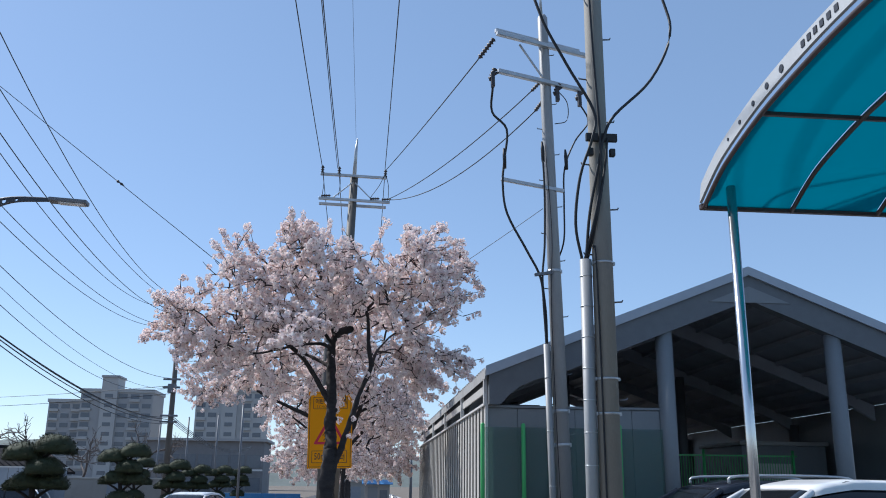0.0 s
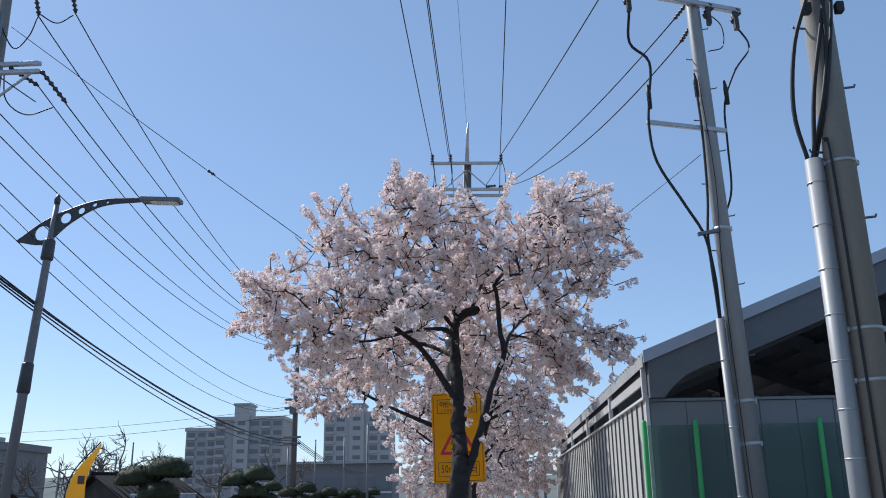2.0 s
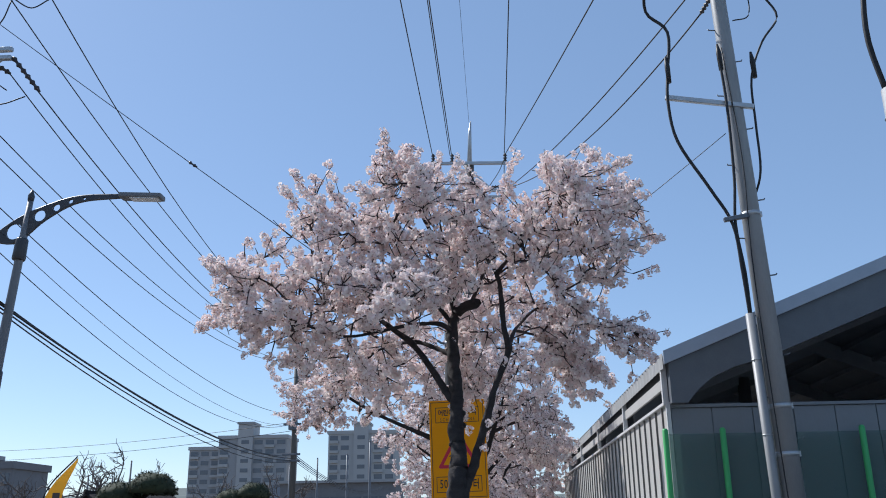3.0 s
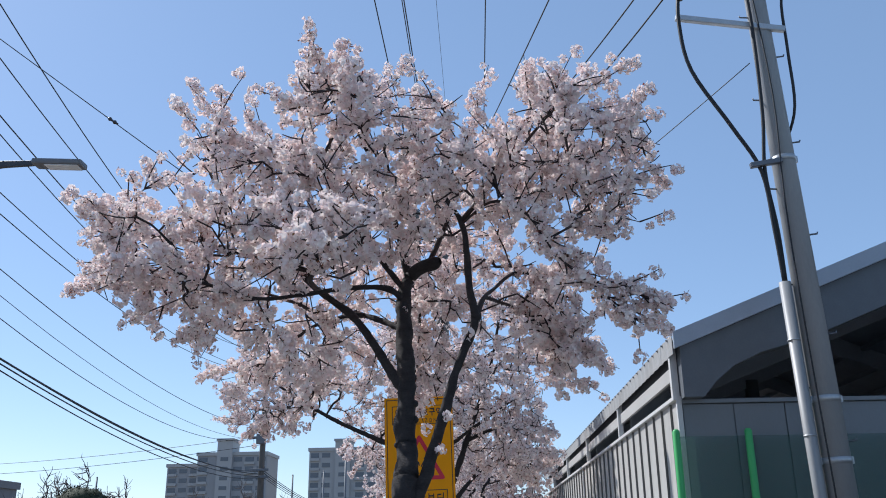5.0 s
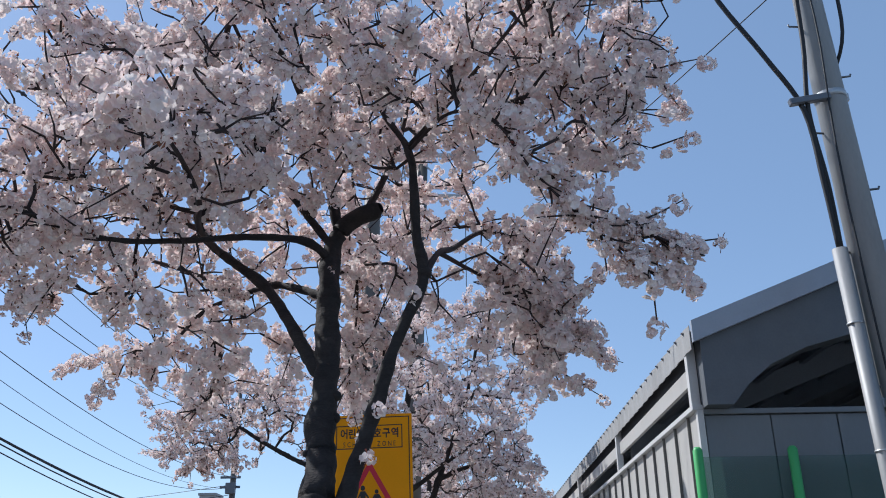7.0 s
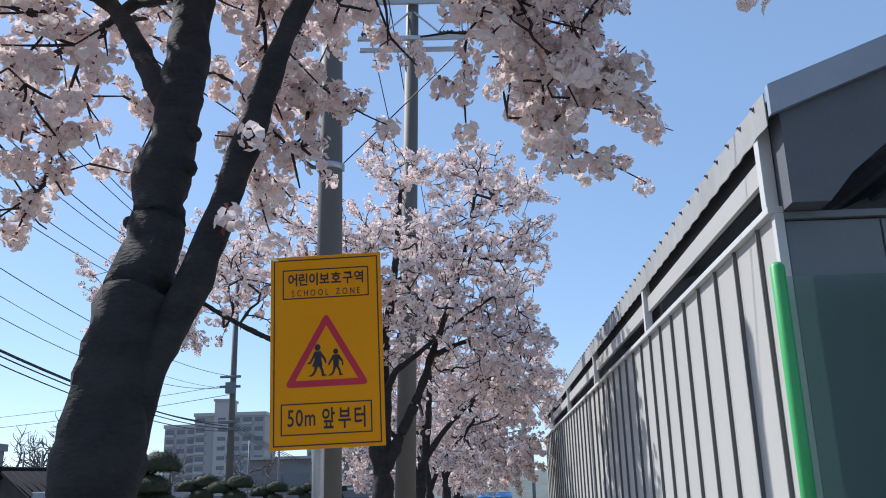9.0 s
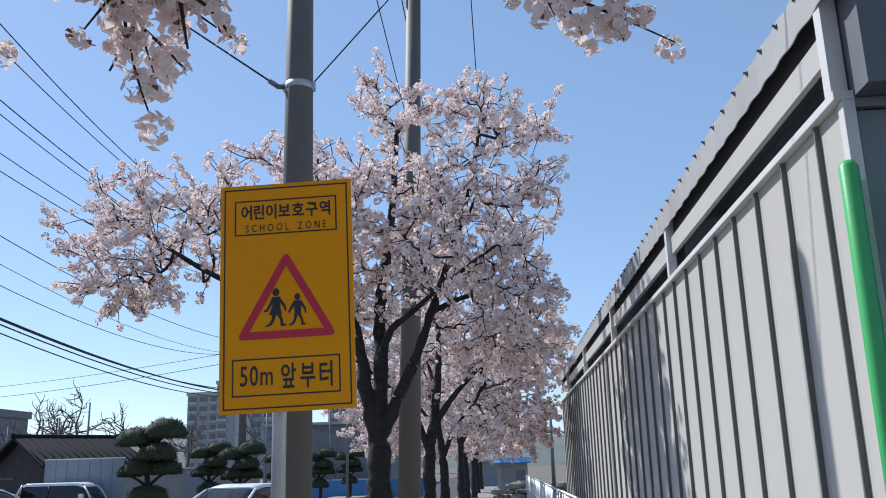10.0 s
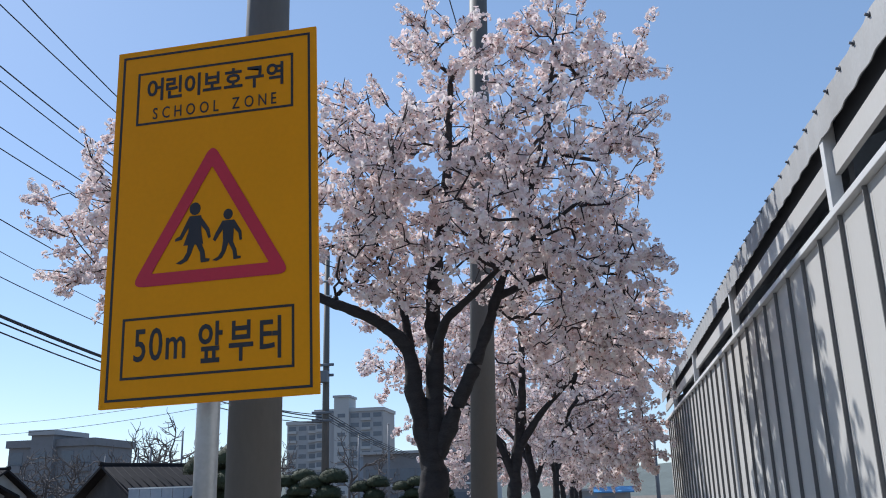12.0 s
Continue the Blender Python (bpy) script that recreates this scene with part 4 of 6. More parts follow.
# ---- cars ----
def car(x, y, turn, paint, kind, label, z=0.0):
    """Body lofted from cross-sections along its length; nose towards -x before the turn."""
    c = thing("car", pose(x, y, z, 0, 0, turn), label, "car", "parked cars")
    if kind == "suv":
        L, W, H = 4.6, 1.86, 1.7
        top = [(0, 0.62), (0.1, 0.86), (0.75, 1.02), (1.25, 1.1), (4.3, 1.12), (4.55, 0.95), (4.6, 0.6)]
        roof = [(1.1, 1.08), (1.85, 1.6), (2.3, 1.68), (3.4, 1.67), (4.15, 1.56), (4.45, 1.1)]
    elif kind == "van":
        L, W, H = 3.2, 1.45, 1.56
        top = [(0, 0.45), (0.05, 0.82), (0.25, 0.92), (3.1, 0.92), (3.2, 0.45)]
        roof = [(0.18, 0.9), (0.55, 1.45), (0.85, 1.54), (2.95, 1.54), (3.16, 0.91)]
    else:
        L, W, H = 4.5, 1.8, 1.45
        top = [(0, 0.5), (0.1, 0.7), (0.9, 0.88), (1.3, 0.92), (3.8, 0.96), (4.4, 0.92), (4.5, 0.55)]
        roof = [(1.15, 0.9), (1.95, 1.38), (2.4, 1.45), (3.2, 1.43), (3.75, 1.25), (4.15, 0.95)]
    hw = W / 2
    b = bmesh.new()
    low = [(0.05, 0.25), (L - 0.05, 0.25)]
    xs = [i / 24 * L for i in range(25)]

    def at(curve, x):
        return float(np.interp(x, [p[0] for p in curve], [p[1] for p in curve]))
    rings = []
    for x0 in xs:
        t = at(top, x0)
        k = 1 - 0.12 * (abs(2 * x0 / L - 1) ** 4)
        sec = [(-hw * k * 0.92, 0.24), (-hw * k, 0.42), (-hw * k, t - 0.16), (-hw * k * 0.95, t - 0.03), (-hw * k * 0.8, t), (hw * k * 0.8, t), (hw * k * 0.95, t - 0.03), (hw * k, t - 0.16), (hw * k, 0.42), (hw * k * 0.92, 0.24)]
        rings.append([b.verts.new((x0 - L / 2, u, v)) for u, v in sec])
    for a, d in zip(rings, rings[1:]):
        for k in range(10):
            b.faces.new((a[k], a[(k + 1) % 10], d[(k + 1) % 10], d[k])).smooth = True
    b.faces.new(rings[0])
    b.faces.new(rings[-1][::-1])
    bmesh.ops.recalc_face_normals(b, faces=b.faces)
    body = part("body", b, paint, c)

    def shell(name, mat, x_a, x_b, f0, f1, grow_by, parent):
        bb = bmesh.new()
        rr = []
        for i in range(15):
            x0 = x_a + (x_b - x_a) * i / 14
            base, h = at(top, x0) - 0.02, at(roof, x0)
            sec = []
            for f in (f0, (f0 + f1) / 2, f1):
                sec.append((hw * (0.93 - 0.2 * f) + grow_by, base + (h - base) * f))
            if f1 >= 1:
                sec.append((hw * 0.55, h + 0.012 + grow_by))
            full = [(-u, v) for u, v in sec] + [(u, v) for u, v in sec[::-1]]
            rr.append([bb.verts.new((x0 - L / 2, u, v)) for u, v in full])
        n = len(rr[0])
        for a, d in zip(rr, rr[1:]):
            for k in range(n - 1):
                bb.faces.new((a[k], a[k + 1], d[k + 1], d[k])).smooth = True
        bb.faces.new(rr[0])
        bb.faces.new(rr[-1][::-1])
        bmesh.ops.recalc_face_normals(bb, faces=bb.faces)
        return part(name, bb, mat, parent)
    shell("glasshouse", M_GLASS, roof[0][0], roof[-1][0], 0.0, 1.0, 0.0, c)
    shell("roof", paint, roof[1][0] - 0.02, roof[-2][0] + 0.02, 0.86, 1.0, 0.012, c)
    for s in (-1, 1):
        for (xa, za), (xb, zb) in ((roof[0], roof[1]), (roof[-1], roof[-2])):
            part("pillar", tube([(xa - L / 2, s * hw * 0.92, za - 0.02), ((xa + xb) / 2 - L / 2, s * hw * 0.86, (za + zb) / 2 + 0.02), (xb - L / 2, s * hw * 0.77, zb - 0.03)], 0.035, 8), paint, c)
        xm = (roof[2][0] + roof[3][0]) / 2
        part("pillar", tube([(xm - L / 2, s * hw * 0.935, 0.95), (xm - L / 2, s * hw * 0.77, roof[2][1] - 0.1)], 0.03, 8), M_BLACK, c)
        if kind == "suv" and paint == M_CARDARK:
            part("roof_rail", tube(arc_points([(2.0 - L / 2, s * 0.62, 1.66), (2.15 - L / 2, s * 0.62, 1.75), (3.5 - L / 2, s * 0.62, 1.75), (3.75 - L / 2, s * 0.62, 1.66)], 4), 0.02, 8), M_GALV, c, "silver roof rail")
        mx = roof[0][0] + 0.35
        mb = boxed(mx - 0.09 - L / 2, mx + 0.06 - L / 2, min(s * (hw + 0.02), s * (hw + 0.2)), max(s * (hw + 0.02), s * (hw + 0.2)), 0.98, 1.14, bevel=0.03)
        part("mirror", mb, paint, c)
        part("headlight", boxed(0.02 - L / 2, 0.3 - L / 2, min(s * 0.5, s * (hw - 0.06)), max(s * 0.5, s * (hw - 0.06)), 0.62, 0.76, bevel=0.03), M_CHROME, c)
        for wx in (0.85, L - 0.85):
            w = part("wheel", tube([(wx - L / 2, s * (hw - 0.2), 0.33), (wx - L / 2, s * (hw - 0.18), 0.33), (wx - L / 2, s * (hw - 0.01), 0.33), (wx - L / 2, s * (hw + 0.01), 0.33)], [0.3, 0.33, 0.33, 0.29], 24), M_BLACK, c)
            part("rim", tube([(wx - L / 2, s * (hw + 0.0), 0.33), (wx - L / 2, s * (hw + 0.02), 0.33)], [0.22, 0.2], 18), M_ALU, w)
    return c


car(5.05, 9.7, 4, M_CARWHITE, "suv", "white station car with roof rails parked by the canopy")
car(4.95, 11.75, 2, M_CARDARK, "suv", "dark blue car parked before the shed")
car(-6.1, 33.0, 75, M_CARWHITE, "sedan", "white sedan parked at the far kerb", ROAD_Z)
car(-16.2, 44.1, 180, M_CARWHITE, "van", "small white van parked by the hoarding", ROAD_Z)
car(-17.6, 40.0, 80, M_CARWHITE, "sedan", "white car parked beside the small van", ROAD_Z)


# ---- trees ----
def unit_rows(a):
    return a / np.maximum(np.linalg.norm(a, axis=1, keepdims=True), 1e-9)


def flower_cluster(rng, flowers, reach, size):
    """One pompom of five-petalled flowers: vertices and triangles."""
    v, f = [], []
    dirs = unit_rows(rng.normal(size=(flowers, 3)))
    for d in dirs:
        c = d * reach * rng.uniform(0.6, 1.08)
        n = unit_rows((d + rng.normal(size=3) * 0.28)[None])[0]
        u = unit_rows(np.cross(n, rng.normal(size=3))[None])[0]
        w = np.cross(n, u)
        s = size * rng.uniform(0.8, 1.2)
        base = len(v)
        v.append(c - n * s * 0.35)
        a0 = rng.uniform(0, 6.28)
        for k in range(5):
            a = a0 + k * 1.2566
            v.append(c + s * (math.cos(a) * u + math.sin(a) * w) + n * s * rng.uniform(-0.15, 0.25))
        for k in range(5):
            f.append((base, base + 1 + k, base + 1 + (k + 1) % 5))
    return np.array(v), np.array(f)


def random_turns(rng, n):
    q = unit_rows(rng.normal(size=(n, 4)))
    w, x, y, z = q.T
    return np.stack([np.stack([1 - 2 * (y * y + z * z), 2 * (x * y - z * w), 2 * (x * z + y * w)], 1),
                     np.stack([2 * (x * y + z * w), 1 - 2 * (x * x + z * z), 2 * (y * z - x * w)], 1),
                     np.stack([2 * (x * z - y * w), 2 * (y * z + x * w), 1 - 2 * (x * x + y * y)], 1)], 1)


def scatter(rng, places, variants, lo, hi):
    """Copies of the variants at the places, turned and scaled at random, as one set of triangles."""
    vs, fs, base = [], [], 0
    pick = rng.integers(0, len(variants), len(places))
    for i, (v, f) in enumerate(variants):
        p = places[pick == i]
        if not len(p):
            continue
        r = random_turns(rng, len(p)) * rng.uniform(lo, hi, (len(p), 1, 1))
        vv = np.einsum("nij,kj->nki", r, v) + p[:, None]
        ff = f[None] + (np.arange(len(p)) * len(v))[:, None, None] + base
        vs.append(vv.reshape(-1, 3))
        fs.append(ff.reshape(-1, 3))
        base += len(p) * len(v)
    return np.concatenate(vs), np.concatenate(fs)


def finer(pts, rad, step=0.03):
    """The same chain with closer points."""
    d = np.concatenate([[0], np.cumsum(np.linalg.norm(np.diff(pts, axis=0), axis=1))])
    t = np.linspace(0, d[-1], max(2, int(d[-1] / step)))
    return np.stack([np.interp(t, d, pts[:, k]) for k in range(3)], 1), np.interp(t, d, rad)


def tubes_np(chains, sides, rough=0.0):
    """Tubes along many chains of (points, radii), as arrays."""
    vs, fs, base = [], [], 0
    ang = np.arange(sides) * 2 * np.pi / sides
    for pts, rad in chains:
        pts, rad = np.asarray(pts), np.asarray(rad)
        d = unit_rows(np.gradient(pts, axis=0))
        ref = np.where(np.abs(d[:, 2:3]) > 0.9, np.array([[1.0, 0.2, 0]]), np.array([[0.1, 0.05, 1.0]]))
        u = unit_rows(np.cross(d, ref))
        w = np.cross(d, u)
        ring = pts[:, None] + rad[:, None, None] * (np.cos(ang)[None, :, None] * u[:, None] + np.sin(ang)[None, :, None] * w[:, None])
        n = len(pts)
        if rough:
            h = np.array([noise.noise(Vector(q) * 6) * 0.6 + noise.noise(Vector((q[0] * 17, q[1] * 17, q[2] * 9))) * 0.5 + noise.noise(Vector(q) * 45) * 0.25 for q in ring.reshape(-1, 3)]).reshape(n, sides, 1)
            ring = pts[:, None] + (ring - pts[:, None]) * (1 + rough * h)
        vs.append(ring.reshape(-1, 3))
        i, k = np.meshgrid(np.arange(n - 1), np.arange(sides), indexing="ij")
        a = base + i * sides + k
        c = base + i * sides + (k + 1) % sides
        fs.append(np.stack([a, c, c + sides, a + sides], -1).reshape(-1, 4))
        base += n * sides
    return np.concatenate(vs), np.concatenate(fs)


def cherry_tree(base, limbs, lobes, tips, seed, flowers, reach, size, twig_len, label, density=1.0, knots=(), stuck=()):
    """limbs: polylines with radii, the first is the trunk; lobes: the masses of the crown (centre, half-sizes, share)."""
    rng = np.random.default_rng(seed)
    pos, par, rad = [], [], []
    origin = np.array(base, float)
    for pts, r0, r1 in limbs:
        p = np.array([q[:] for q in arc_points([Vector(q) - Vector(base) for q in pts], 8)])
        at = int(np.argmin(np.linalg.norm(np.array(pos) - p[0], axis=1))) if pos else -1
        for i, q in enumerate(p):
            pos.append(q)
            par.append(at)
            rad.append(r0 + (r1 - r0) * (i / (len(p) - 1)) ** 0.75)
            at = len(pos) - 1
    first_free = len(pos)
    targets = []
    share = np.array([l[2] for l in lobes], float)
    share /= share.sum()
    for l, s in zip(lobes, share):
        n = max(1, int(round(tips * s)))
        d = unit_rows(rng.normal(size=(n, 3))) * rng.uniform(0.12, 1, (n, 1)) ** 0.5
        targets.append(np.array(l[0]) - origin + d * np.array(l[1]))
    targets = np.concatenate(targets)
    skeleton = np.array(pos)
    dist = np.min(np.linalg.norm(targets[:, None] - skeleton[None], axis=2), axis=1)
    allowed = [i for i in range(first_free) if pos[i][2] > 1.5]
    ids = list(allowed)
    arr = [pos[i] for i in allowed]
    kids = []
    for j in np.argsort(dist):
        t = targets[j]
        a = np.array(arr)
        gap = t - a
        cost = np.linalg.norm(gap, axis=1) + 0.25 * np.maximum(0, a[:, 2] - t[2])
        i = ids[int(np.argmin(cost))]
        length = np.linalg.norm(t - pos[i])
        if length < 0.1:
            continue
        n = max(2, int(length / 0.09))
        back = pos[i] - pos[par[i]] if par[i] >= 0 else np.array([0, 0, 1.0])
        ctrl = pos[i] + unit_rows(back[None])[0] * length * 0.3 + np.array([0, 0, 0.08 * length]) + rng.normal(size=3) * 0.1 * length
        prev = i
        for k in range(1, n + 1):
            s = k / n
            q = (1 - s) ** 2 * pos[i] + 2 * s * (1 - s) * ctrl + s * s * t + rng.normal(size=3) * 0.012
            pos.append(q)
            par.append(prev)
            rad.append(0)
            prev = len(pos) - 1
            ids.append(prev)
            arr.append(q)
    count = np.zeros(len(pos))
    child = [[] for _ in pos]
    for i in range(len(pos) - 1, -1, -1):
        if not child[i]:
            count[i] = 1
        if par[i] >= 0:
            count[par[i]] += count[i]
            child[par[i]].append(i)
    radius = np.where(np.arange(len(pos)) < first_free, np.maximum(np.array(rad), 0.008), 0.0058 * np.sqrt(count))
    for i in range(first_free, len(pos)):
        if par[i] >= 0:
            radius[i] = min(radius[i], radius[par[i]] * 0.98)
    chains, thick = [], []
    done = set()
    starts = [i for i in range(len(pos)) if par[i] < 0] + [c for i in range(len(pos)) for c in sorted(child[i], key=lambda c: -count[c] - 1e6 * (c < first_free and i < first_free and c == i + 1))[1:]]
    for s in starts:
        chain = [par[s], s] if par[s] >= 0 else [s]
        i = s
        while child[i]:
            i = max(child[i], key=lambda c: count[c] + 1e6 * (c < first_free and c == i + 1))
            chain.append(i)
        if len(chain) < 2:
            continue
        pts = np.array([pos[k] for k in chain])
        rr = np.array([radius[k] for k in chain])
        if par[s] >= 0:
            rr[0] = min(rr[0], rr[1] * 1.25)
        rr[-1] *= 0.6
        (thick if rr.max() > 0.03 else chains).append((pts, rr))
    tree = thing("cherry_tree", pose(*base), label, "tree", "blossoming street trees")
    v, f = tubes_np([finer(p, r, 0.03 if flowers > 10 else 0.08) for p, r in thick], 18 if flowers > 10 else 12, 0.44)
    trunk = np_part("trunk", v, f, M_BARK, tree, True)
    for q, r in knots:
        b = bmesh.new()
        bmesh.ops.create_icosphere(b, subdivisions=2, radius=r)
        for vv in b.verts:
            vv.co = vv.co * (1 + 0.35 * noise.noise(vv.co * 14)) + Vector(q) - Vector(base)
        part("knot", b, M_BARK, trunk, smooth=True)
    # blossoming twigs on the outer branches
    outer = [i for i in range(len(pos)) if radius[i] < (0.02 if i >= first_free else 0.013)]
    places = []
    twigs = []
    for i in outer:
        n = rng.poisson(0.8 * density)
        back = unit_rows((pos[i] - pos[par[i]])[None])[0]
        if rng.random() < 0.5 * density:
            places.append(pos[i] + rng.normal(size=3) * 0.035)
        for _ in range(n):
            d = unit_rows((back * 1.0 + rng.normal(size=3) * 0.6 + np.array([0, 0, 0.12]))[None])[0]
            L = twig_len * rng.uniform(0.35, 1.15)
            m = max(2, int(L / 0.06))
            bend = rng.normal(size=3) * 0.16 * L
            pts = [pos[i] + d * L * s + bend * s * s for s in np.linspace(0, 1, m + 1)]
            twigs.append((pts, np.linspace(0.007, 0.0035, m + 1)))
            for q in pts[1:]:
                if rng.random() < 0.74:
                    places.append(q + rng.normal(size=3) * 0.028)
    # long outward shoots that fringe the crown
    mid = targets.mean(axis=0)
    tip_nodes = [i for i in outer if not child[i]]
    far = sorted(tip_nodes, key=lambda i: -np.linalg.norm((pos[i] - mid) / np.array([2.2, 1.5, 1.0])))[:int(len(tip_nodes) * 0.3)]
    for i in far:
        out = unit_rows((pos[i] - mid)[None])[0]
        back = unit_rows((pos[i] - pos[par[i]])[None])[0]
        d = unit_rows((out * 0.6 + back * 0.7 + rng.normal(size=3) * 0.3 + np.array([0, 0, 0.1]))[None])[0]
        L = rng.uniform(0.15, 0.42)
        m = max(3, int(L / 0.05))
        bend = rng.normal(size=3) * 0.1 * L
        pts = [pos[i] + d * L * s + bend * s * s for s in np.linspace(0, 1, m + 1)]
        twigs.append((pts, np.linspace(0.006, 0.0025, m + 1)))
        for k, q in enumerate(pts[1:]):
            if rng.random() < 0.9:
                places.append(q + rng.normal(size=3) * 0.02)
            if k < m * 0.7 and rng.random() < 0.6:
                places.append(q + rng.normal(size=3) * 0.035)
    for q in stuck:
        places.append(np.array(q) - origin)
    v, f = tubes_np(chains + twigs, 4)
    tagged(np_part("branchwork", v, f, M_TWIG, tree, True), "thin dark branches and twigs", kind="stuff")
    variants = [flower_cluster(rng, flowers, reach, size) for _ in range(6)]
    v, f = scatter(rng, np.array(places), variants, 0.7, 1.4)
    crown = np_part("crown", v, f, M_BLOSSOM, tree)
    buds = []
    for _ in range(4):
        c = unit_rows(rng.normal(size=(6, 3))) * reach * 0.95
        t3v = np.concatenate([np.stack([q * 0.25, q + rng.normal(size=3) * size * 0.3, q + rng.normal(size=3) * size * 0.3]) for q in c])
        buds.append((t3v, np.arange(18).reshape(6, 3)))
    v, f = scatter(rng, np.array(places), buds, 0.8, 1.2)
    tagged(np_part("calyx", v, f, M_BUD, tree), "reddish flower stalks and calyxes", kind="stuff")
    tagged(crown, "dense white and pale pink blossom", kind="stuff")
    return tree


T1 = (-0.43, 11.85, 0.0)
T1_LIMBS = [
    ([T1, (-0.44, 11.85, 0.8), (-0.45, 11.86, 1.5), (-0.455, 11.88, 1.78), (-0.44, 11.9, 1.92), (-0.435, 11.97, 2.08), (-0.45, 12.08, 2.27), (-0.46, 12.15, 2.47), (-0.455, 12.21, 2.69), (-0.475, 12.34, 3.03), (-0.5, 12.42, 3.33), (-0.5, 12.48, 3.52), (-0.42, 12.5, 3.7), (-0.2, 12.4, 3.76)], 0.116, 0.047),
    ([(-0.44, 11.87, 1.4), (-0.4, 11.9, 1.75), (-0.35, 11.93, 1.92), (-0.29, 11.95, 2.07), (-0.25, 11.97, 2.22), (-0.19, 11.97, 2.39), (-0.1, 11.97, 2.71), (-0.01, 11.98, 2.94), (0.07, 12.0, 3.17), (0.03, 12.0, 3.42), (0.02, 12.0, 3.67), (-0.02, 12.05, 3.96), (-0.2, 12.1, 4.3), (-0.3, 12.1, 4.8)], 0.058, 0.016),
    ([(-0.465, 12.22, 2.7), (-0.54, 12.26, 2.78), (-0.76, 12.52, 3.14), (-0.95, 12.7, 3.4), (-1.24, 12.74, 3.63), (-1.39, 12.75, 3.8), (-1.42, 12.7, 4.0), (-1.55, 12.6, 4.3), (-1.8, 12.4, 4.6)], 0.046, 0.014),
    ([(-1.24, 12.74, 3.63), (-1.21, 12.2, 3.56), (-1.04, 11.6, 3.49), (-0.95, 10.85, 3.4), (-0.97, 10.45, 3.3)], 0.028, 0.008),
    ([(-0.5, 12.46, 3.45), (-0.62, 12.3, 3.51), (-0.92, 12.1, 3.46), (-1.2, 11.9, 3.36), (-1.5, 11.6, 3.26), (-1.95, 11.4, 3.38)], 0.03, 0.009),
    ([(-0.49, 12.38, 3.2), (-0.9, 12.8, 3.43), (-1.2, 13.08, 3.45), (-1.43, 13.1, 3.36), (-1.68, 13.1, 3.05)], 0.029, 0.008),
    ([(-1.2, 13.08, 3.45), (-1.56, 13.1, 3.65), (-2.05, 13.0, 3.75), (-2.6, 12.8, 3.7)], 0.02, 0.008),
    ([(-0.46, 12.5, 3.62), (-0.55, 12.52, 4.05), (-0.7, 12.3, 4.5), (-0.85, 11.8, 4.75), (-0.9, 11.5, 4.98)], 0.034, 0.01),
    ([(-0.3, 12.45, 3.74), (-0.12, 12.5, 4.2), (0.0, 12.4, 4.7), (0.1, 12.3, 5.0)], 0.024, 0.008),
    ([(-0.5, 12.47, 3.55), (-0.8, 12.5, 3.95), (-1.2, 12.3, 4.4), (-1.7, 12.2, 4.85)], 0.026, 0.009),
    ([(-1.39, 12.75, 3.8), (-1.8, 12.5, 3.9), (-2.3, 12.2, 3.95), (-2.7, 12.0, 3.9)], 0.022, 0.008),
    ([(0.07, 12.0, 3.17), (0.14, 12.25, 3.4), (0.22, 12.55, 3.55), (0.4, 12.8, 3.76), (0.6, 12.9, 3.78), (0.95, 12.9, 3.8)], 0.026, 0.009),
    ([(0.15, 12.3, 3.42), (0.27, 12.6, 3.46), (0.43, 12.9, 3.47), (0.6, 13.2, 3.39), (0.73, 13.4, 3.2), (0.84, 13.4, 3.04)], 0.018, 0.007),
    ([(-0.02, 12.05, 3.94), (0.22, 11.75, 4.0), (0.45, 11.5, 3.8), (0.62, 11.5, 3.53), (0.85, 11.6, 3.32), (1.05, 11.72, 3.2), (1.2, 11.8, 3.1)], 0.014, 0.005),
    ([(0.85, 11.6, 3.32), (1.1, 11.72, 3.34), (1.22, 11.76, 3.28), (1.34, 11.8, 3.22)], 0.008, 0.004),
    ([(-1.2, 13.08, 3.45), (-1.28, 13.1, 3.15), (-1.33, 13.1, 2.8)], 0.01, 0.004),
    ([(-0.5, 12.42, 3.33), (-0.4, 12.8, 3.5), (-0.42, 13.1, 3.3), (-0.47, 13.2, 2.9)], 0.012, 0.004),
    ([(-0.02, 12.05, 3.96), (0.35, 12.0, 4.4), (0.7, 11.9, 4.8), (0.95, 12.0, 5.1)], 0.024, 0.008),
    ([(0.35, 12.0, 4.4), (0.9, 12.1, 4.5), (1.4, 12.1, 4.65)], 0.016, 0.007),
]
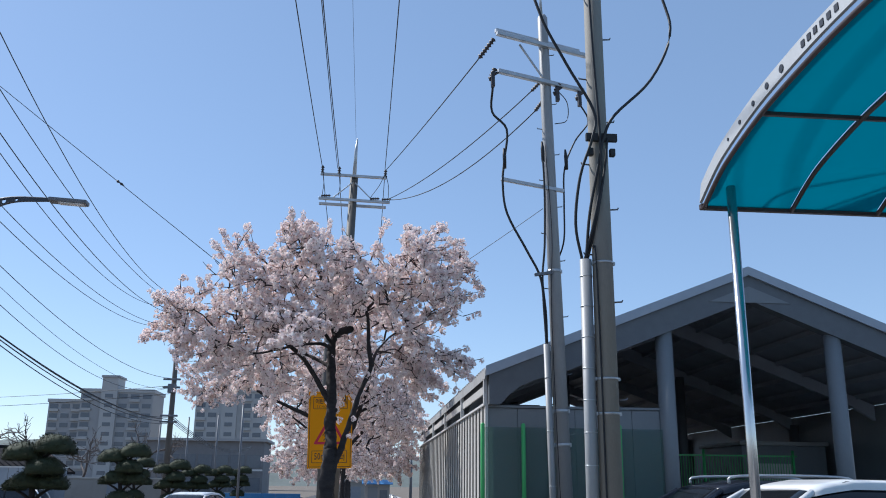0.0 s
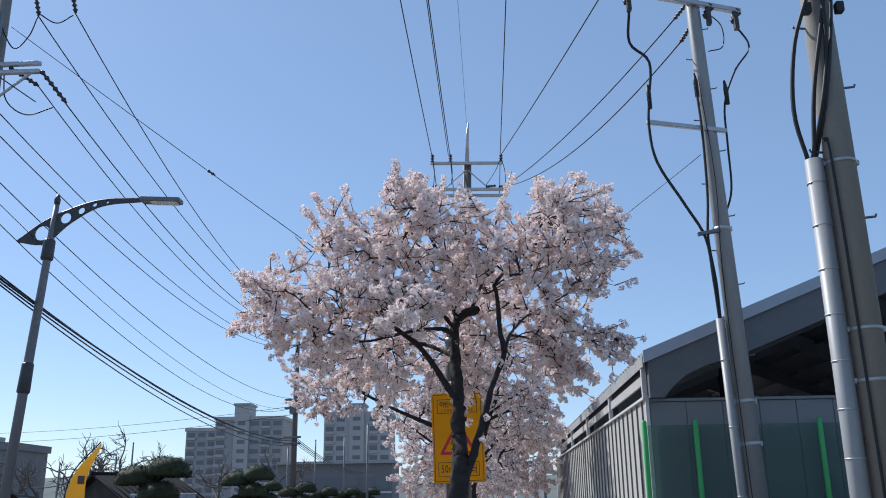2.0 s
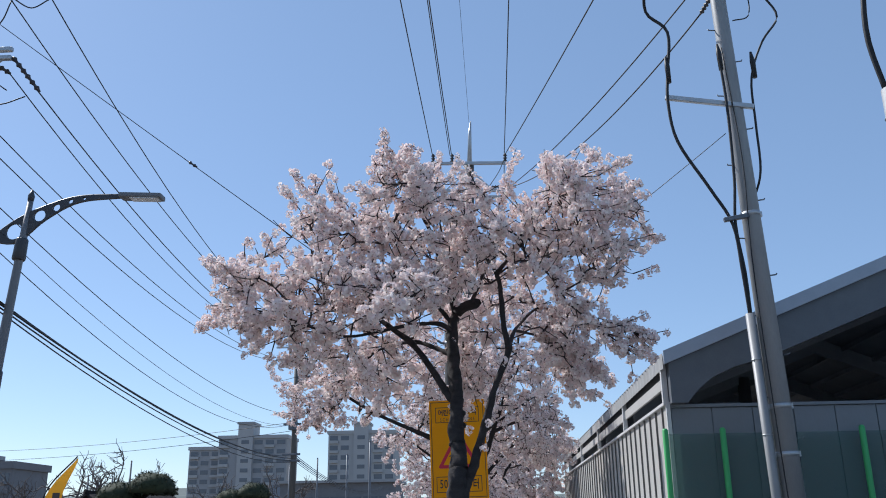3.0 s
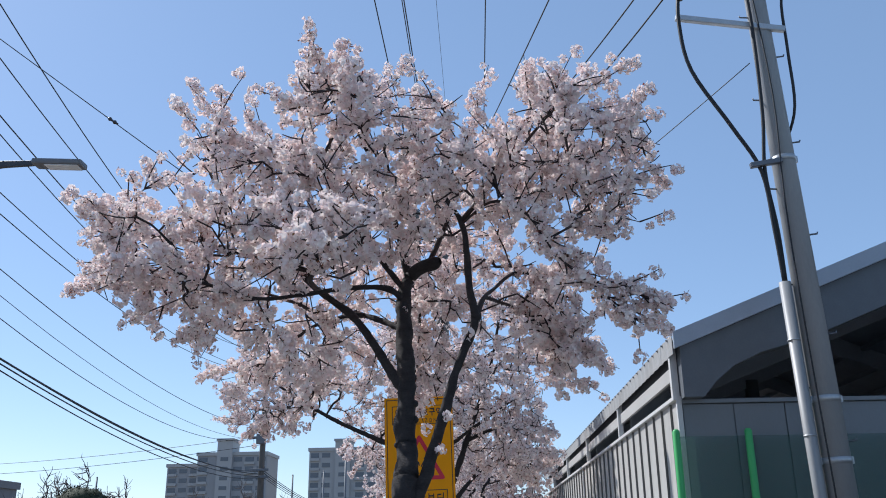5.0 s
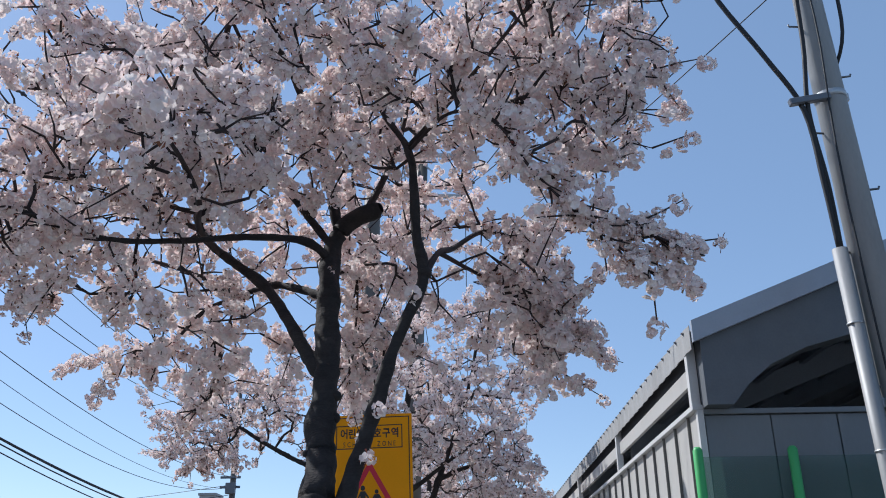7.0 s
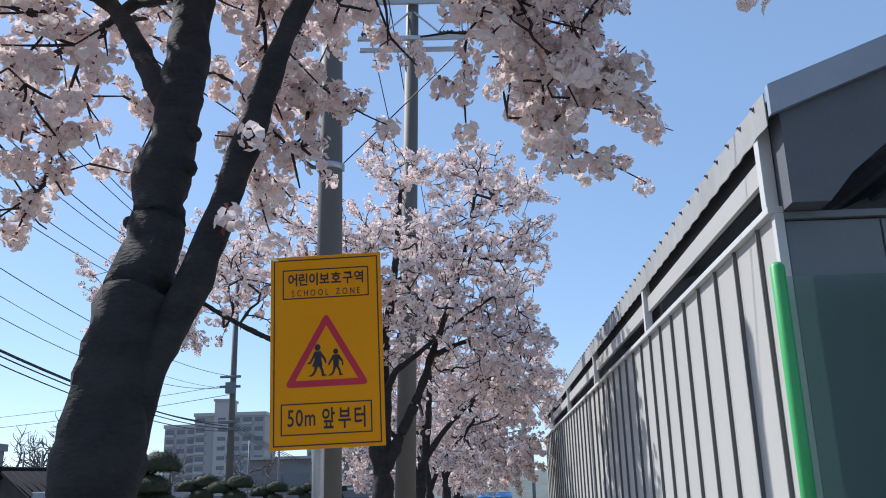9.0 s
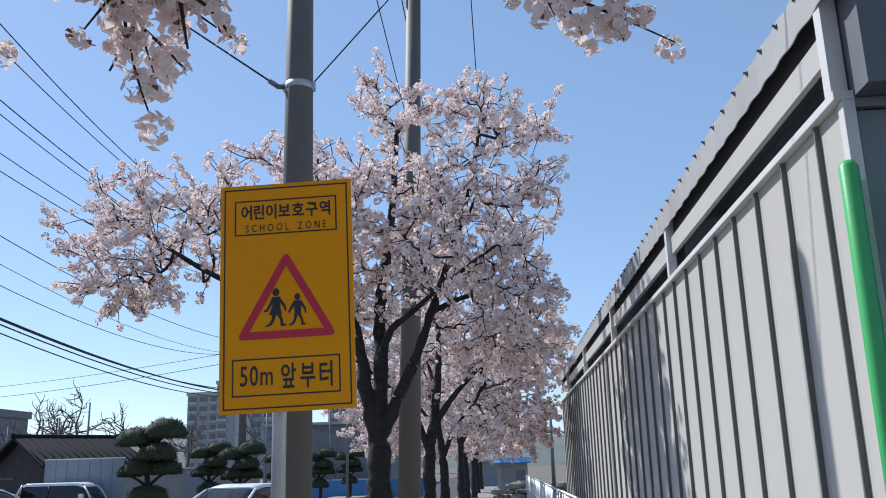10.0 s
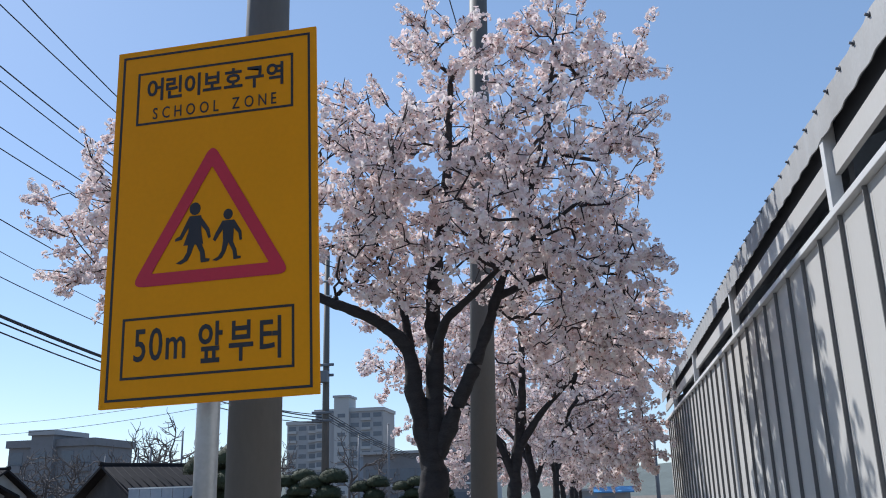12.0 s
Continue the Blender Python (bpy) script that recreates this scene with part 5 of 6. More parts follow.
T1_LOBES = [
    ((-0.6, 12.0, 4.35), (1.1, 1.2, 0.62), 5.5), ((-1.9, 11.8, 3.7), (0.8, 0.85, 0.42), 3), ((0.85, 11.9, 4.45), (0.6, 0.85, 0.45), 3.2), ((-2.35, 12.0, 3.75), (0.55, 0.7, 0.4), 1.6),
    ((0.6, 12.8, 3.5), (0.34, 0.45, 0.3), 1.6), ((-1.15, 11.9, 3.7), (0.45, 0.5, 0.22), 1.2), ((-0.15, 12.9, 3.4), (0.3, 0.3, 0.35), 0.7), ((-0.2, 13.25, 4.0), (0.65, 0.5, 0.36), 1.6), ((-0.93, 11.5, 4.8), (0.26, 0.35, 0.24), 0.9), ((-0.25, 12.1, 4.12), (0.95, 1.0, 0.32), 2.6),
    ((-1.6, 11.9, 4.35), (0.6, 0.8, 0.4), 2.0), ((-1.7, 12.0, 3.25), (0.6, 0.7, 0.22), 0.9), ((1.05, 12.0, 3.95), (0.34, 0.7, 0.26), 1.0), ((0.7, 11.9, 4.83), (0.34, 0.45, 0.18), 0.8),
    ((-1.15, 12.9, 3.2), (0.4, 0.4, 0.3), 0.5), ((0.8, 13.2, 3.2), (0.25, 0.3, 0.26), 0.6), ((0.8, 12.95, 3.3), (0.18, 0.35, 0.35), 0.6), ((1.38, 12.1, 4.6), (0.18, 0.3, 0.16), 0.35),
    ((0.86, 13.15, 3.18), (0.16, 0.3, 0.2), 0.5), ((-1.35, 13.1, 2.85), (0.2, 0.2, 0.22), 0.2), ((-0.45, 13.15, 3.15), (0.25, 0.2, 0.3), 0.5), ((-1.75, 13.1, 3.05), (0.2, 0.25, 0.2), 0.2), ((-1.2, 13.0, 3.75), (0.6, 0.4, 0.25), 1.2), ((-0.95, 11.2, 3.6), (0.5, 0.6, 0.3), 1.2)]
cherry_tree(T1, T1_LIMBS, T1_LOBES, 1080, 11, 19, 0.041, 0.0165, 0.24, "forked cherry tree in full white and pink blossom beside the pavement",
            knots=(((-0.4, 12.13, 2.46), 0.034), ((-0.515, 12.05, 2.27), 0.02), ((-0.5, 11.9, 1.98), 0.03), ((-0.4, 12.16, 2.58), 0.032), ((-0.53, 11.84, 1.6), 0.036), ((-0.155, 11.95, 2.58), 0.02), ((0.07, 12.0, 3.19), 0.04), ((-0.47, 12.2, 2.7), 0.04)),
            stuck=((-0.19, 11.9, 2.22), (-0.14, 11.91, 2.45), (0.02, 11.95, 3.05)))

T2 = (-0.72, 20.3, 0.0)
T2_LIMBS = [
    ([T2, (-0.73, 20.3, 0.9), (-0.72, 20.3, 1.65), (-0.73, 20.3, 2.0), (-0.7, 20.35, 2.7), (-0.72, 20.4, 3.3), (-0.6, 20.5, 4.2), (-0.5, 20.4, 5.3)], 0.17, 0.03),
    ([(-0.74, 20.3, 1.75), (-0.86, 20.25, 2.4), (-0.92, 20.2, 2.8), (-1.2, 20.1, 3.05), (-1.65, 20.0, 3.25), (-2.4, 19.9, 3.6), (-3.2, 19.9, 4.1)], 0.09, 0.02),
    ([(-0.70, 20.3, 1.85), (-0.5, 20.25, 2.3), (-0.3, 20.2, 2.7), (-0.12, 20.2, 3.2), (0.1, 20.2, 3.8), (0.35, 20.2, 4.6), (0.5, 20.2, 5.4)], 0.08, 0.018),
    ([(-0.7, 20.35, 2.75), (-0.55, 20.1, 3.0), (-0.3, 19.9, 3.15), (0.1, 19.6, 3.4), (0.6, 19.4, 3.7)], 0.05, 0.014),
    ([(-0.9, 20.2, 2.75), (-1.0, 20.4, 3.2), (-1.3, 20.6, 3.9), (-1.5, 20.6, 4.6)], 0.05, 0.014),
    ([(-0.12, 20.2, 3.2), (0.4, 20.3, 3.4), (0.9, 20.5, 3.4)], 0.04, 0.012),
]
T2_LOBES = [
    ((-0.5, 20.3, 4.3), (1.2, 1.6, 0.9), 5), ((0.6, 20.3, 4.3), (0.8, 1.3, 0.8), 3), ((-3.0, 20.0, 4.15), (1.15, 1.2, 0.75), 4.5), ((-1.8, 20.2, 4.5), (0.9, 1.3, 0.8), 3),
    ((0.6, 20.4, 3.2), (0.75, 1.3, 0.5), 2.4), ((0.4, 20.2, 5.4), (0.6, 0.6, 0.5), 1.0), ((-0.5, 20.3, 5.6), (0.5, 0.7, 0.5), 0.9), ((-0.7, 20.4, 3.4), (1.0, 1.2, 0.35), 1.2), ((0.85, 20.2, 5.2), (0.4, 0.5, 0.22), 0.7), ((-0.35, 19.45, 3.9), (1.0, 0.45, 0.8), 3.0), ((-1.25, 19.9, 3.6), (0.4, 0.5, 0.5), 1.0), ((0.55, 19.5, 3.4), (0.6, 0.4, 0.5), 1.4), ((0.9, 20.8, 2.9), (0.45, 1.0, 0.32), 1.2),
    ((1.05, 20.2, 5.35), (0.25, 0.3, 0.25), 0.35), ((1.15, 20.3, 4.5), (0.3, 0.5, 0.35), 0.8), ((-3.5, 20.0, 3.5), (0.55, 0.6, 0.25), 0.7)]
cherry_tree(T2, T2_LIMBS, T2_LOBES, 900, 23, 12, 0.044, 0.0205, 0.27, "broad cherry tree in pale blossom reaching over the road")

T3 = (-0.85, 28.0, 0.0)
T3_LIMBS = [
    ([T3, (-0.85, 28, 1.0), (-0.8, 28, 2.0), (-0.65, 28, 3.0), (-0.6, 28, 4.0), (-0.6, 28, 5.0)], 0.17, 0.03),
    ([(-0.82, 28, 1.8), (-1.1, 27.9, 2.5), (-1.7, 27.8, 3.2), (-2.5, 27.8, 3.8)], 0.08, 0.02),
    ([(-0.75, 28, 2.3), (-0.3, 27.9, 2.9), (0.3, 27.9, 3.5), (0.9, 27.9, 4.0)], 0.08, 0.02),
    ([(-0.7, 28, 2.6), (-0.8, 28.5, 3.3), (-1.0, 29, 4.0)], 0.06, 0.02),
]
T3_LOBES = [((-0.8, 28, 4.2), (1.6, 1.8, 1.2), 5), ((0.9, 28, 3.8), (1.1, 1.6, 1.1), 3.5), ((-2.4, 28, 4.0), (1.1, 1.4, 0.9), 3), ((0.95, 28, 2.5), (0.95, 1.5, 0.65), 4.0), ((-1.6, 28, 2.8), (1.0, 1.3, 0.5), 1.4), ((-0.5, 28, 5.3), (0.9, 1.0, 0.5), 1.2)]
t3 = cherry_tree(T3, T3_LIMBS, T3_LOBES, 480, 37, 7, 0.055, 0.03, 0.3, "blossoming cherry tree in the row along the pavement")
for k, (x, y, turn, s) in enumerate(((-1.0, 34.6, 150, 0.97), (-0.9, 41.5, 60, 1.0), (-1.0, 48.5, 200, 0.95), (-0.95, 55.5, 20, 1.02), (-1.0, 63.0, 110, 1.0), (-1.0, 71.0, 250, 1.0))):
    c = copy_thing(t3, pose(x, y, 0, 0, 0, turn))
    c.scale = (s, s, s)


def bare_tree(x, y, h, seed, z=ROAD_Z):
    rng = np.random.default_rng(seed)
    t = thing("bare_tree", pose(x, y, z), "bare pollarded tree with thin dark branches", "tree", "bare winter trees")
    chains = []

    def grow_limb(p, d, length, r, depth):
        n = 5
        pts = [p]
        for k in range(n):
            d = unit_rows((d + rng.normal(size=3) * 0.22 + np.array([0, 0, 0.06]))[None])[0]
            pts.append(pts[-1] + d * length / n)
        chains.append((pts, np.linspace(r, r * 0.55, n + 1)))
        if depth:
            for k in range(3 if depth > 1 else 4):
                e = unit_rows((d + rng.normal(size=3) * 0.75)[None])[0]
                grow_limb(pts[rng.integers(2, n + 1)], e, length * 0.7, r * 0.62, depth - 1)
    grow_limb(np.zeros(3), np.array([0, 0, 1.0]), h * 0.36, h * 0.019, 4)
    v, f = tubes_np(chains[:4], 8)
    np_part("trunk", v, f, M_BARETWIG, t, True)
    v, f = tubes_np(chains[4:], 4)
    tagged(np_part("branchwork", v, f, M_BARETWIG, t, True), "thin dark bare branches", kind="stuff")
    return t


for k, (x, y, h) in enumerate(((-36, 72, 9.2), (-32.5, 71, 9.6), (-29, 70, 9.2), (-26.5, 73, 9.3), (-40, 74, 9.0), (-23, 74, 8.6), (-44, 73, 9.2), (-34, 76, 9.5), (-30.5, 75, 9.0), (-21.5, 90, 9.5), (-18.5, 88, 8))):
    bare_tree(x, y, h, 50 + k)


def topiary(x, y, h, seed, z=ROAD_Z, group="clipped garden pines"):
    """A clipped pine: a bent trunk and flattened pads of needles."""
    rng = np.random.default_rng(seed)
    t = thing("topiary_pine", pose(x, y, z), "clipped garden pine with rounded dark green pads", "tree", group)
    trunk = [(0, 0, 0), (0.05, 0, h * 0.3), (-0.08, 0.05, h * 0.6), (0.03, 0, h * 0.85)]
    part("trunk", tube(arc_points(trunk, 4), np.linspace(0.11, 0.05, 13), 8), M_BARK, t)
    pads = [(-0.55, 0.0, 0.9, 0.62), (0.5, 0.1, 0.97, 0.68), (0.35, -0.2, 0.76, 0.6), (-0.25, 0.1, 0.63, 0.6), (0.6, 0, 0.62, 0.5), (0.0, 0, 0.36, 0.62), (-0.75, 0.1, 0.6, 0.35)]
    for px, py, pz, r in pads:
        px, py, r = px * h * 0.27, py * h * 0.3, r * h * 0.31
        part("limb", tube([(0, 0, h * (pz - 0.14)), (px * 0.5, py * 0.5, h * (pz - 0.07)), (px, py, h * (pz - 0.02))], [0.05, 0.04, 0.025], 6), M_BARK, t)
        n = 900
        d = unit_rows(rng.normal(size=(n, 3)))
        d[:, 2] = np.where(d[:, 2] < -0.25, -0.25, d[:, 2])
        wob = np.array([1 + 0.12 * noise.noise(Vector(q) * 2.5 + Vector((px, pz * 9, seed))) for q in d])
        p = d * wob[:, None] * np.array([[r, r, r * 0.7]]) * rng.uniform(0.86, 1.04, (n, 1)) + np.array([[px, py, h * pz]])
        tuft = []
        for _ in range(3):
            vv = np.concatenate([np.stack([np.zeros(3), q + np.array([0.012, 0, 0]), q - np.array([0, 0.012, 0])]) for q in unit_rows(rng.normal(size=(6, 3))) * 0.042])
            tuft.append((vv, np.arange(18).reshape(6, 3)))
        v, f = scatter(rng, p, tuft, 0.8, 1.3)
        pad = np_part("foliage_pad", v, f, M_PINE, t)
        core = bmesh.new()
        bmesh.ops.create_icosphere(core, subdivisions=3, radius=1)
        for vv in core.verts:
            q = vv.co.copy()
            q.z = max(q.z, -0.25)
            vv.co = q * (1 + 0.12 * noise.noise(vv.co * 2.5 + Vector((px, pz * 9, seed))))
            vv.co = Vector((vv.co.x * r * 0.97 + px, vv.co.y * r * 0.97 + py, vv.co.z * r * 0.68 + h * pz))
        part("foliage_core", core, M_PINE, pad, smooth=True)
    return t


for k, (x, y, h) in enumerate(((-8.8, 34.0, 2.75), (-8.0, 22.9, 2.5), (-8.7, 42.0, 2.4), (-8.7, 48.0, 2.3), (-8.6, 55.0, 2.4), (-8.5, 63.0, 2.5), (-11.5, 47, 2.6))):
    topiary(x, y, h, 90 + k, -0.05)


# ---- houses, walls and far buildings ----
def house(x, y, w, d, h, roof_h, turn, roof_mat, label, wall_mat=M_PLASTER):
    hs = thing("house", pose(x, y, ROAD_Z, 0, 0, turn), label, "house", "old houses")
    part("wall", boxed(-w / 2, w / 2, -d / 2, d / 2, 0, h), wall_mat, hs)
    o = 0.45
    b = bmesh.new()
    prism(b, [(-d / 2 - o, h - 0.12), (0, h + roof_h), (d / 2 + o, h - 0.12), (d / 2 + o, h), (0, h + roof_h + 0.14), (-d / 2 - o, h)], "x", -w / 2 - o, w / 2 + o)
    roof = part("roof", b, roof_mat, hs)
    part("gable", prism(bmesh.new(), [(-d / 2, h), (0, h + roof_h - 0.02), (d / 2, h)], "x", -w / 2, w / 2), wall_mat, hs)
    part("ridge", tube([(-w / 2 - o - 0.1, 0, h + roof_h + 0.2), (-w / 2 - o + 0.2, 0, h + roof_h + 0.13), (w / 2 + o - 0.2, 0, h + roof_h + 0.13), (w / 2 + o + 0.1, 0, h + roof_h + 0.2)], 0.12, 8), roof_mat, roof)
    n = int(w / 0.35)
    sl = roof_h + 0.12
    for s in (-1, 1):
        b = bmesh.new()
        for k in range(n + 2):
            xx = -w / 2 - o + 0.1 + k * (w + 2 * o - 0.2) / (n + 1)
            sweep(b, [(xx, s * (d / 2 + o), h + 0.01), (xx, s * 0.1, h + roof_h * (1 - 0.1 / (d / 2 + o)) + 0.11)], 0.035, 6)
        tagged(part("tiling", b, roof_mat, roof), kind="stuff")
    for k in range(max(1, int(w / 2.4))):
        xx = -w / 2 + 1.0 + k * 2.4
        win = part("window", boxed(xx, xx + 1.1, -d / 2 - 0.05, -d / 2 + 0.02, 0.9, 2.0), M_TRIM, hs)
        part("pane", boxed(xx + 0.06, xx + 1.04, -d / 2 - 0.06, -d / 2 - 0.051, 0.96, 1.94), M_WINDOW, win)
    return hs


house(-20.2, 52.0, 4.2, 5.6, 2.3, 1.2, 52, M_TILEROOF, "low old house with dark tiled roof and brown wall", M_DARKWALL)
house(-30, 47, 7.0, 6.0, 2.4, 1.2, -8, M_TILEROOF, "low old house with dark tiled roof beside bare trees")
house(-39, 60, 9.0, 6.0, 2.6, 1.4, 5, M_TILEROOF, "wide old house with dark tiled roof")
hoard = thing("site_hoarding", pose(-15.9, 45, ROAD_Z), "blue grey sheet metal hoarding around a plot", "hoarding")
for k in range(7):
    b = boxed(-1.6 + k * 0.46, -1.6 + k * 0.46 + 0.44, 0, 0.04, 0, 2.42, bevel=0.008)
    part("panel", b, M_BLUEGREY, hoard)
part("cap_rail", boxed(-1.62, 1.64, -0.02, 0.06, 2.421, 2.47), M_TRIM, hoard)
wall = thing("garden_wall", pose(-14.9, 50, ROAD_Z), "pale plastered garden wall beside the houses", "wall")
part("wall_body", boxed(-1.8, 4.6, 0, 0.2, 0, 1.95), M_PLASTER, wall)
part("coping", boxed(-1.85, 4.65, -0.05, 0.25, 1.951, 2.03, bevel=0.01), M_KERB, wall)
part("gate", boxed(1.2, 2.1, -0.04, -0.001, 0, 1.9), M_BLUEGREY, wall)


bf = thing("sheet_fence", pose(-12.5, 66, ROAD_Z), "blue corrugated sheet fence behind the clipped pines", "fence")
for k in range(9):
    part("sheet", boxed(k * 0.9, k * 0.9 + 0.89, 0, 0.04, 0, 1.1, bevel=0.008), M_BLUE, bf)
lt = thing("lean_to", pose(-19.5, 42.5, ROAD_Z), "rusty corrugated lean-to roof beside the old house", "shelter")
part("roof", tilted((-2.2, 0, 1.65), (1.6, 0.3, 1.75), 1.6, 0.05), M_SOIL, lt)
part("edge_strip", tilted((-2.2, -0.82, 1.72), (1.6, -0.52, 1.82), 0.05, 0.06), M_TRIM, lt)
for x in (-2.0, 1.4):
    part("post", tube([(x, -0.6, 0), (x, -0.6, 1.68)], 0.04, 8), M_IRON, lt)


def apartment(x0, x1, y, top, storeys, label, depth=13, blocks=6, core=None, pale=False, old=False):
    a = thing("apartment_building", pose(x0, y, ROAD_Z), label, "building", "far apartment blocks")
    w = x1 - x0
    mat = M_OLDBLOCK if old else M_APT2 if pale else M_APT
    pale_mat = M_OLDBLOCK if old else M_APT2
    part("wall", boxed(0, w, 0, depth, 0, top), mat, a)
    sh = top / storeys
    part("parapet", boxed(-0.3, w + 0.3, -0.3, depth + 0.3, top, top + 0.9), pale_mat, a)
    if core:
        part("stair_tower", boxed(core[0] - x0, core[1] - x0, -0.8, 6, 0, core[2]), pale_mat, a)
        part("tower_cap", boxed(core[0] - x0 - 0.3, core[1] - x0 + 0.3, -1.1, 6.3, core[2], core[2] + 0.6), M_APT, a)
    bw = w / blocks
    win = None
    for s in range(storeys):
        for k in range(blocks):
            xx = k * bw + bw * 0.14
            if core and xx + bw * 0.72 > core[0] - x0 and xx < core[1] - x0:
                continue
            if win is None:
                win = part("window", boxed(0, bw * 0.72, -0.06, 0.02, 0, sh * 0.46), M_WINDOW, a)
                win.matrix_basis = pose(xx, 0, s * sh + sh * 0.35)
            else:
                same_part("window", win, pose(xx, 0, s * sh + sh * 0.35), a)
        for k in range(blocks):
            part("balcony", boxed(k * bw + 0.2, (k + 1) * bw - 0.2, -0.5, -0.07, s * sh + 0.05, s * sh + sh * 0.3), pale_mat, a) if (k % 2 == 0 and not (core and (k + 1) * bw > core[0] - x0 and k * bw < core[1] - x0)) else None
        if core:
            cw = (core[1] - core[0])
            part("stair_window", boxed(core[0] - x0 + cw * 0.25, core[0] - x0 + cw * 0.75, -0.86, -0.79, s * sh + sh * 0.4, s * sh + sh * 0.8), M_WINDOW, a)
    return a


apartment(-84.0, -75.2, 243, 22.2, 9, "grey apartment block, its lower wing", blocks=3)
apartment(-75.0, -56.3, 240, 24.8, 10, "tall grey apartment block with stair tower and roof parapet", blocks=6, core=(-69.6, -65.5, 28.6))
apartment(-45.0, -27.0, 240, 25.5, 10, "tall grey apartment block behind the blossoming trees", blocks=6, core=(-38, -34, 28), pale=True)
apartment(-72.0, -60.5, 112, 9.2, 3, "grey stepped block above the old houses", depth=9, blocks=5, core=(-68.5, -65.5, 10.6), old=True)
sch = thing("school_building", pose(-26, 110, ROAD_Z), "low grey school building with long dark window bands", "building")
part("wall", boxed(0, 14, 0, 8, 0, 6.7), M_OLDBLOCK, sch)
part("roof", boxed(-0.4, 14.4, -0.6, 8.4, 6.7, 7.0), M_APT, sch)
for z in (0.9, 3.6):
    for k in range(7):
        part("window", boxed(0.3 + k * 1.95, 2.0 + k * 1.95, -0.06, 0.02, z, z + 1.5), M_WINDOW, sch)
    part("rail", boxed(0, 14, -0.9, -0.8, z - 0.4, z - 0.2), M_TRIM, sch)
gb = thing("grey_building", pose(-32, 130, ROAD_Z), "plain blue grey flat roofed building", "building")
part("wall", boxed(0, 12, 0, 8, 0, 7.5), M_BLUEGREY, gb)
part("roof", boxed(-0.2, 12.2, -0.2, 8.2, 7.5, 7.8), M_APT, gb)
for k in range(4):
    part("window", boxed(0.8 + k * 2.9, 2.6 + k * 2.9, -0.05, 0.02, 4.4, 5.8), M_WINDOW, gb)

hut = thing("kiosk", pose(0.1, 60, 0), "small grey kiosk with a bright blue roof by the pavement end", "kiosk")
part("wall", boxed(0.1, 1.75, 0, 1.6, 0, 1.62), M_PLASTER, hut)
b = prism(bmesh.new(), [(-0.25, 1.66), (0.8, 1.92), (1.85, 1.66), (1.85, 1.6), (-0.25, 1.6)], "x", -0.1, 1.95)
part("roof", b, M_BLUE, hut)
part("door", boxed(0.3, 0.95, -0.03, -0.001, 0.02, 1.45), M_GABLE, hut)
part("window", boxed(1.1, 1.6, -0.03, -0.001, 0.7, 1.25), M_WINDOW, hut)

rng = np.random.default_rng(5)
st = thing("stone_pile", pose(1.2, 52, 0), "pile of dark rough stones before the kiosk", "stones")
for k in range(46):
    b = bmesh.new()
    bmesh.ops.create_icosphere(b, subdivisions=1, radius=1)
    r = rng.uniform(0.14, 0.3)
    sx, sz = rng.uniform(0.9, 1.6), rng.uniform(0.5, 0.8)
    row = k // 16
    o = Vector((rng.uniform(-1.0, 2.2), rng.uniform(-0.5, 0.5), 0.12 + row * 0.24))
    for vv in b.verts:
        q = vv.co * (1 + 0.4 * noise.noise(vv.co * 1.7 + o * 3))
        vv.co = Vector((q.x * r * sx, q.y * r, max(q.z * r * sz, -o.z))) + o
    part("stone", b, M_CONCRETE, st)
far = thing("low_building", pose(-2.6, 82, ROAD_Z), "low pale building with a dark doorway closing the view", "building")
part("wall", boxed(0, 4.4, 0, 4, 0, 2.0), M_PLASTER, far)
part("roof", boxed(-0.2, 4.6, -0.2, 4.2, 2.0, 2.18), M_APT, far)
part("door", boxed(1.6, 2.5, -0.04, -0.001, 0, 1.6), M_BLUEGREY, far)
# low pavement railing beside the wall
rail = thing("pavement_railing", pose(1.5, 20.4, 0), "low galvanised tube railing along the pavement", "railing")
for z in (1.1, 0.62, 0.2):
    part("rail_tube", tube([(0, -0.4, z), (0, 28, z)], 0.024 if z > 1 else 0.017, 10), M_GALV, rail)
p0 = None
for k in range(15):
    if p0 is None:
        p0 = part("post", tube([(0, 0, 0), (0, 0, 1.1)], 0.026, 10), M_GALV, rail)
    else:
        same_part("post", p0, pose(0, 2.0 * k, 0), rail)
s0 = None
for k in range(130):
    if k % 10 == 0 and k:
        continue
    if s0 is None:
        s0 = part("baluster", tube([(0, 0, 0.2), (0, 0, 1.09)], 0.009, 6), M_GALV, rail)
        s0.matrix_basis = pose(0, 0.1, 0)
    else:
        same_part("baluster", s0, pose(0, 0.2 * k, 0), rail)

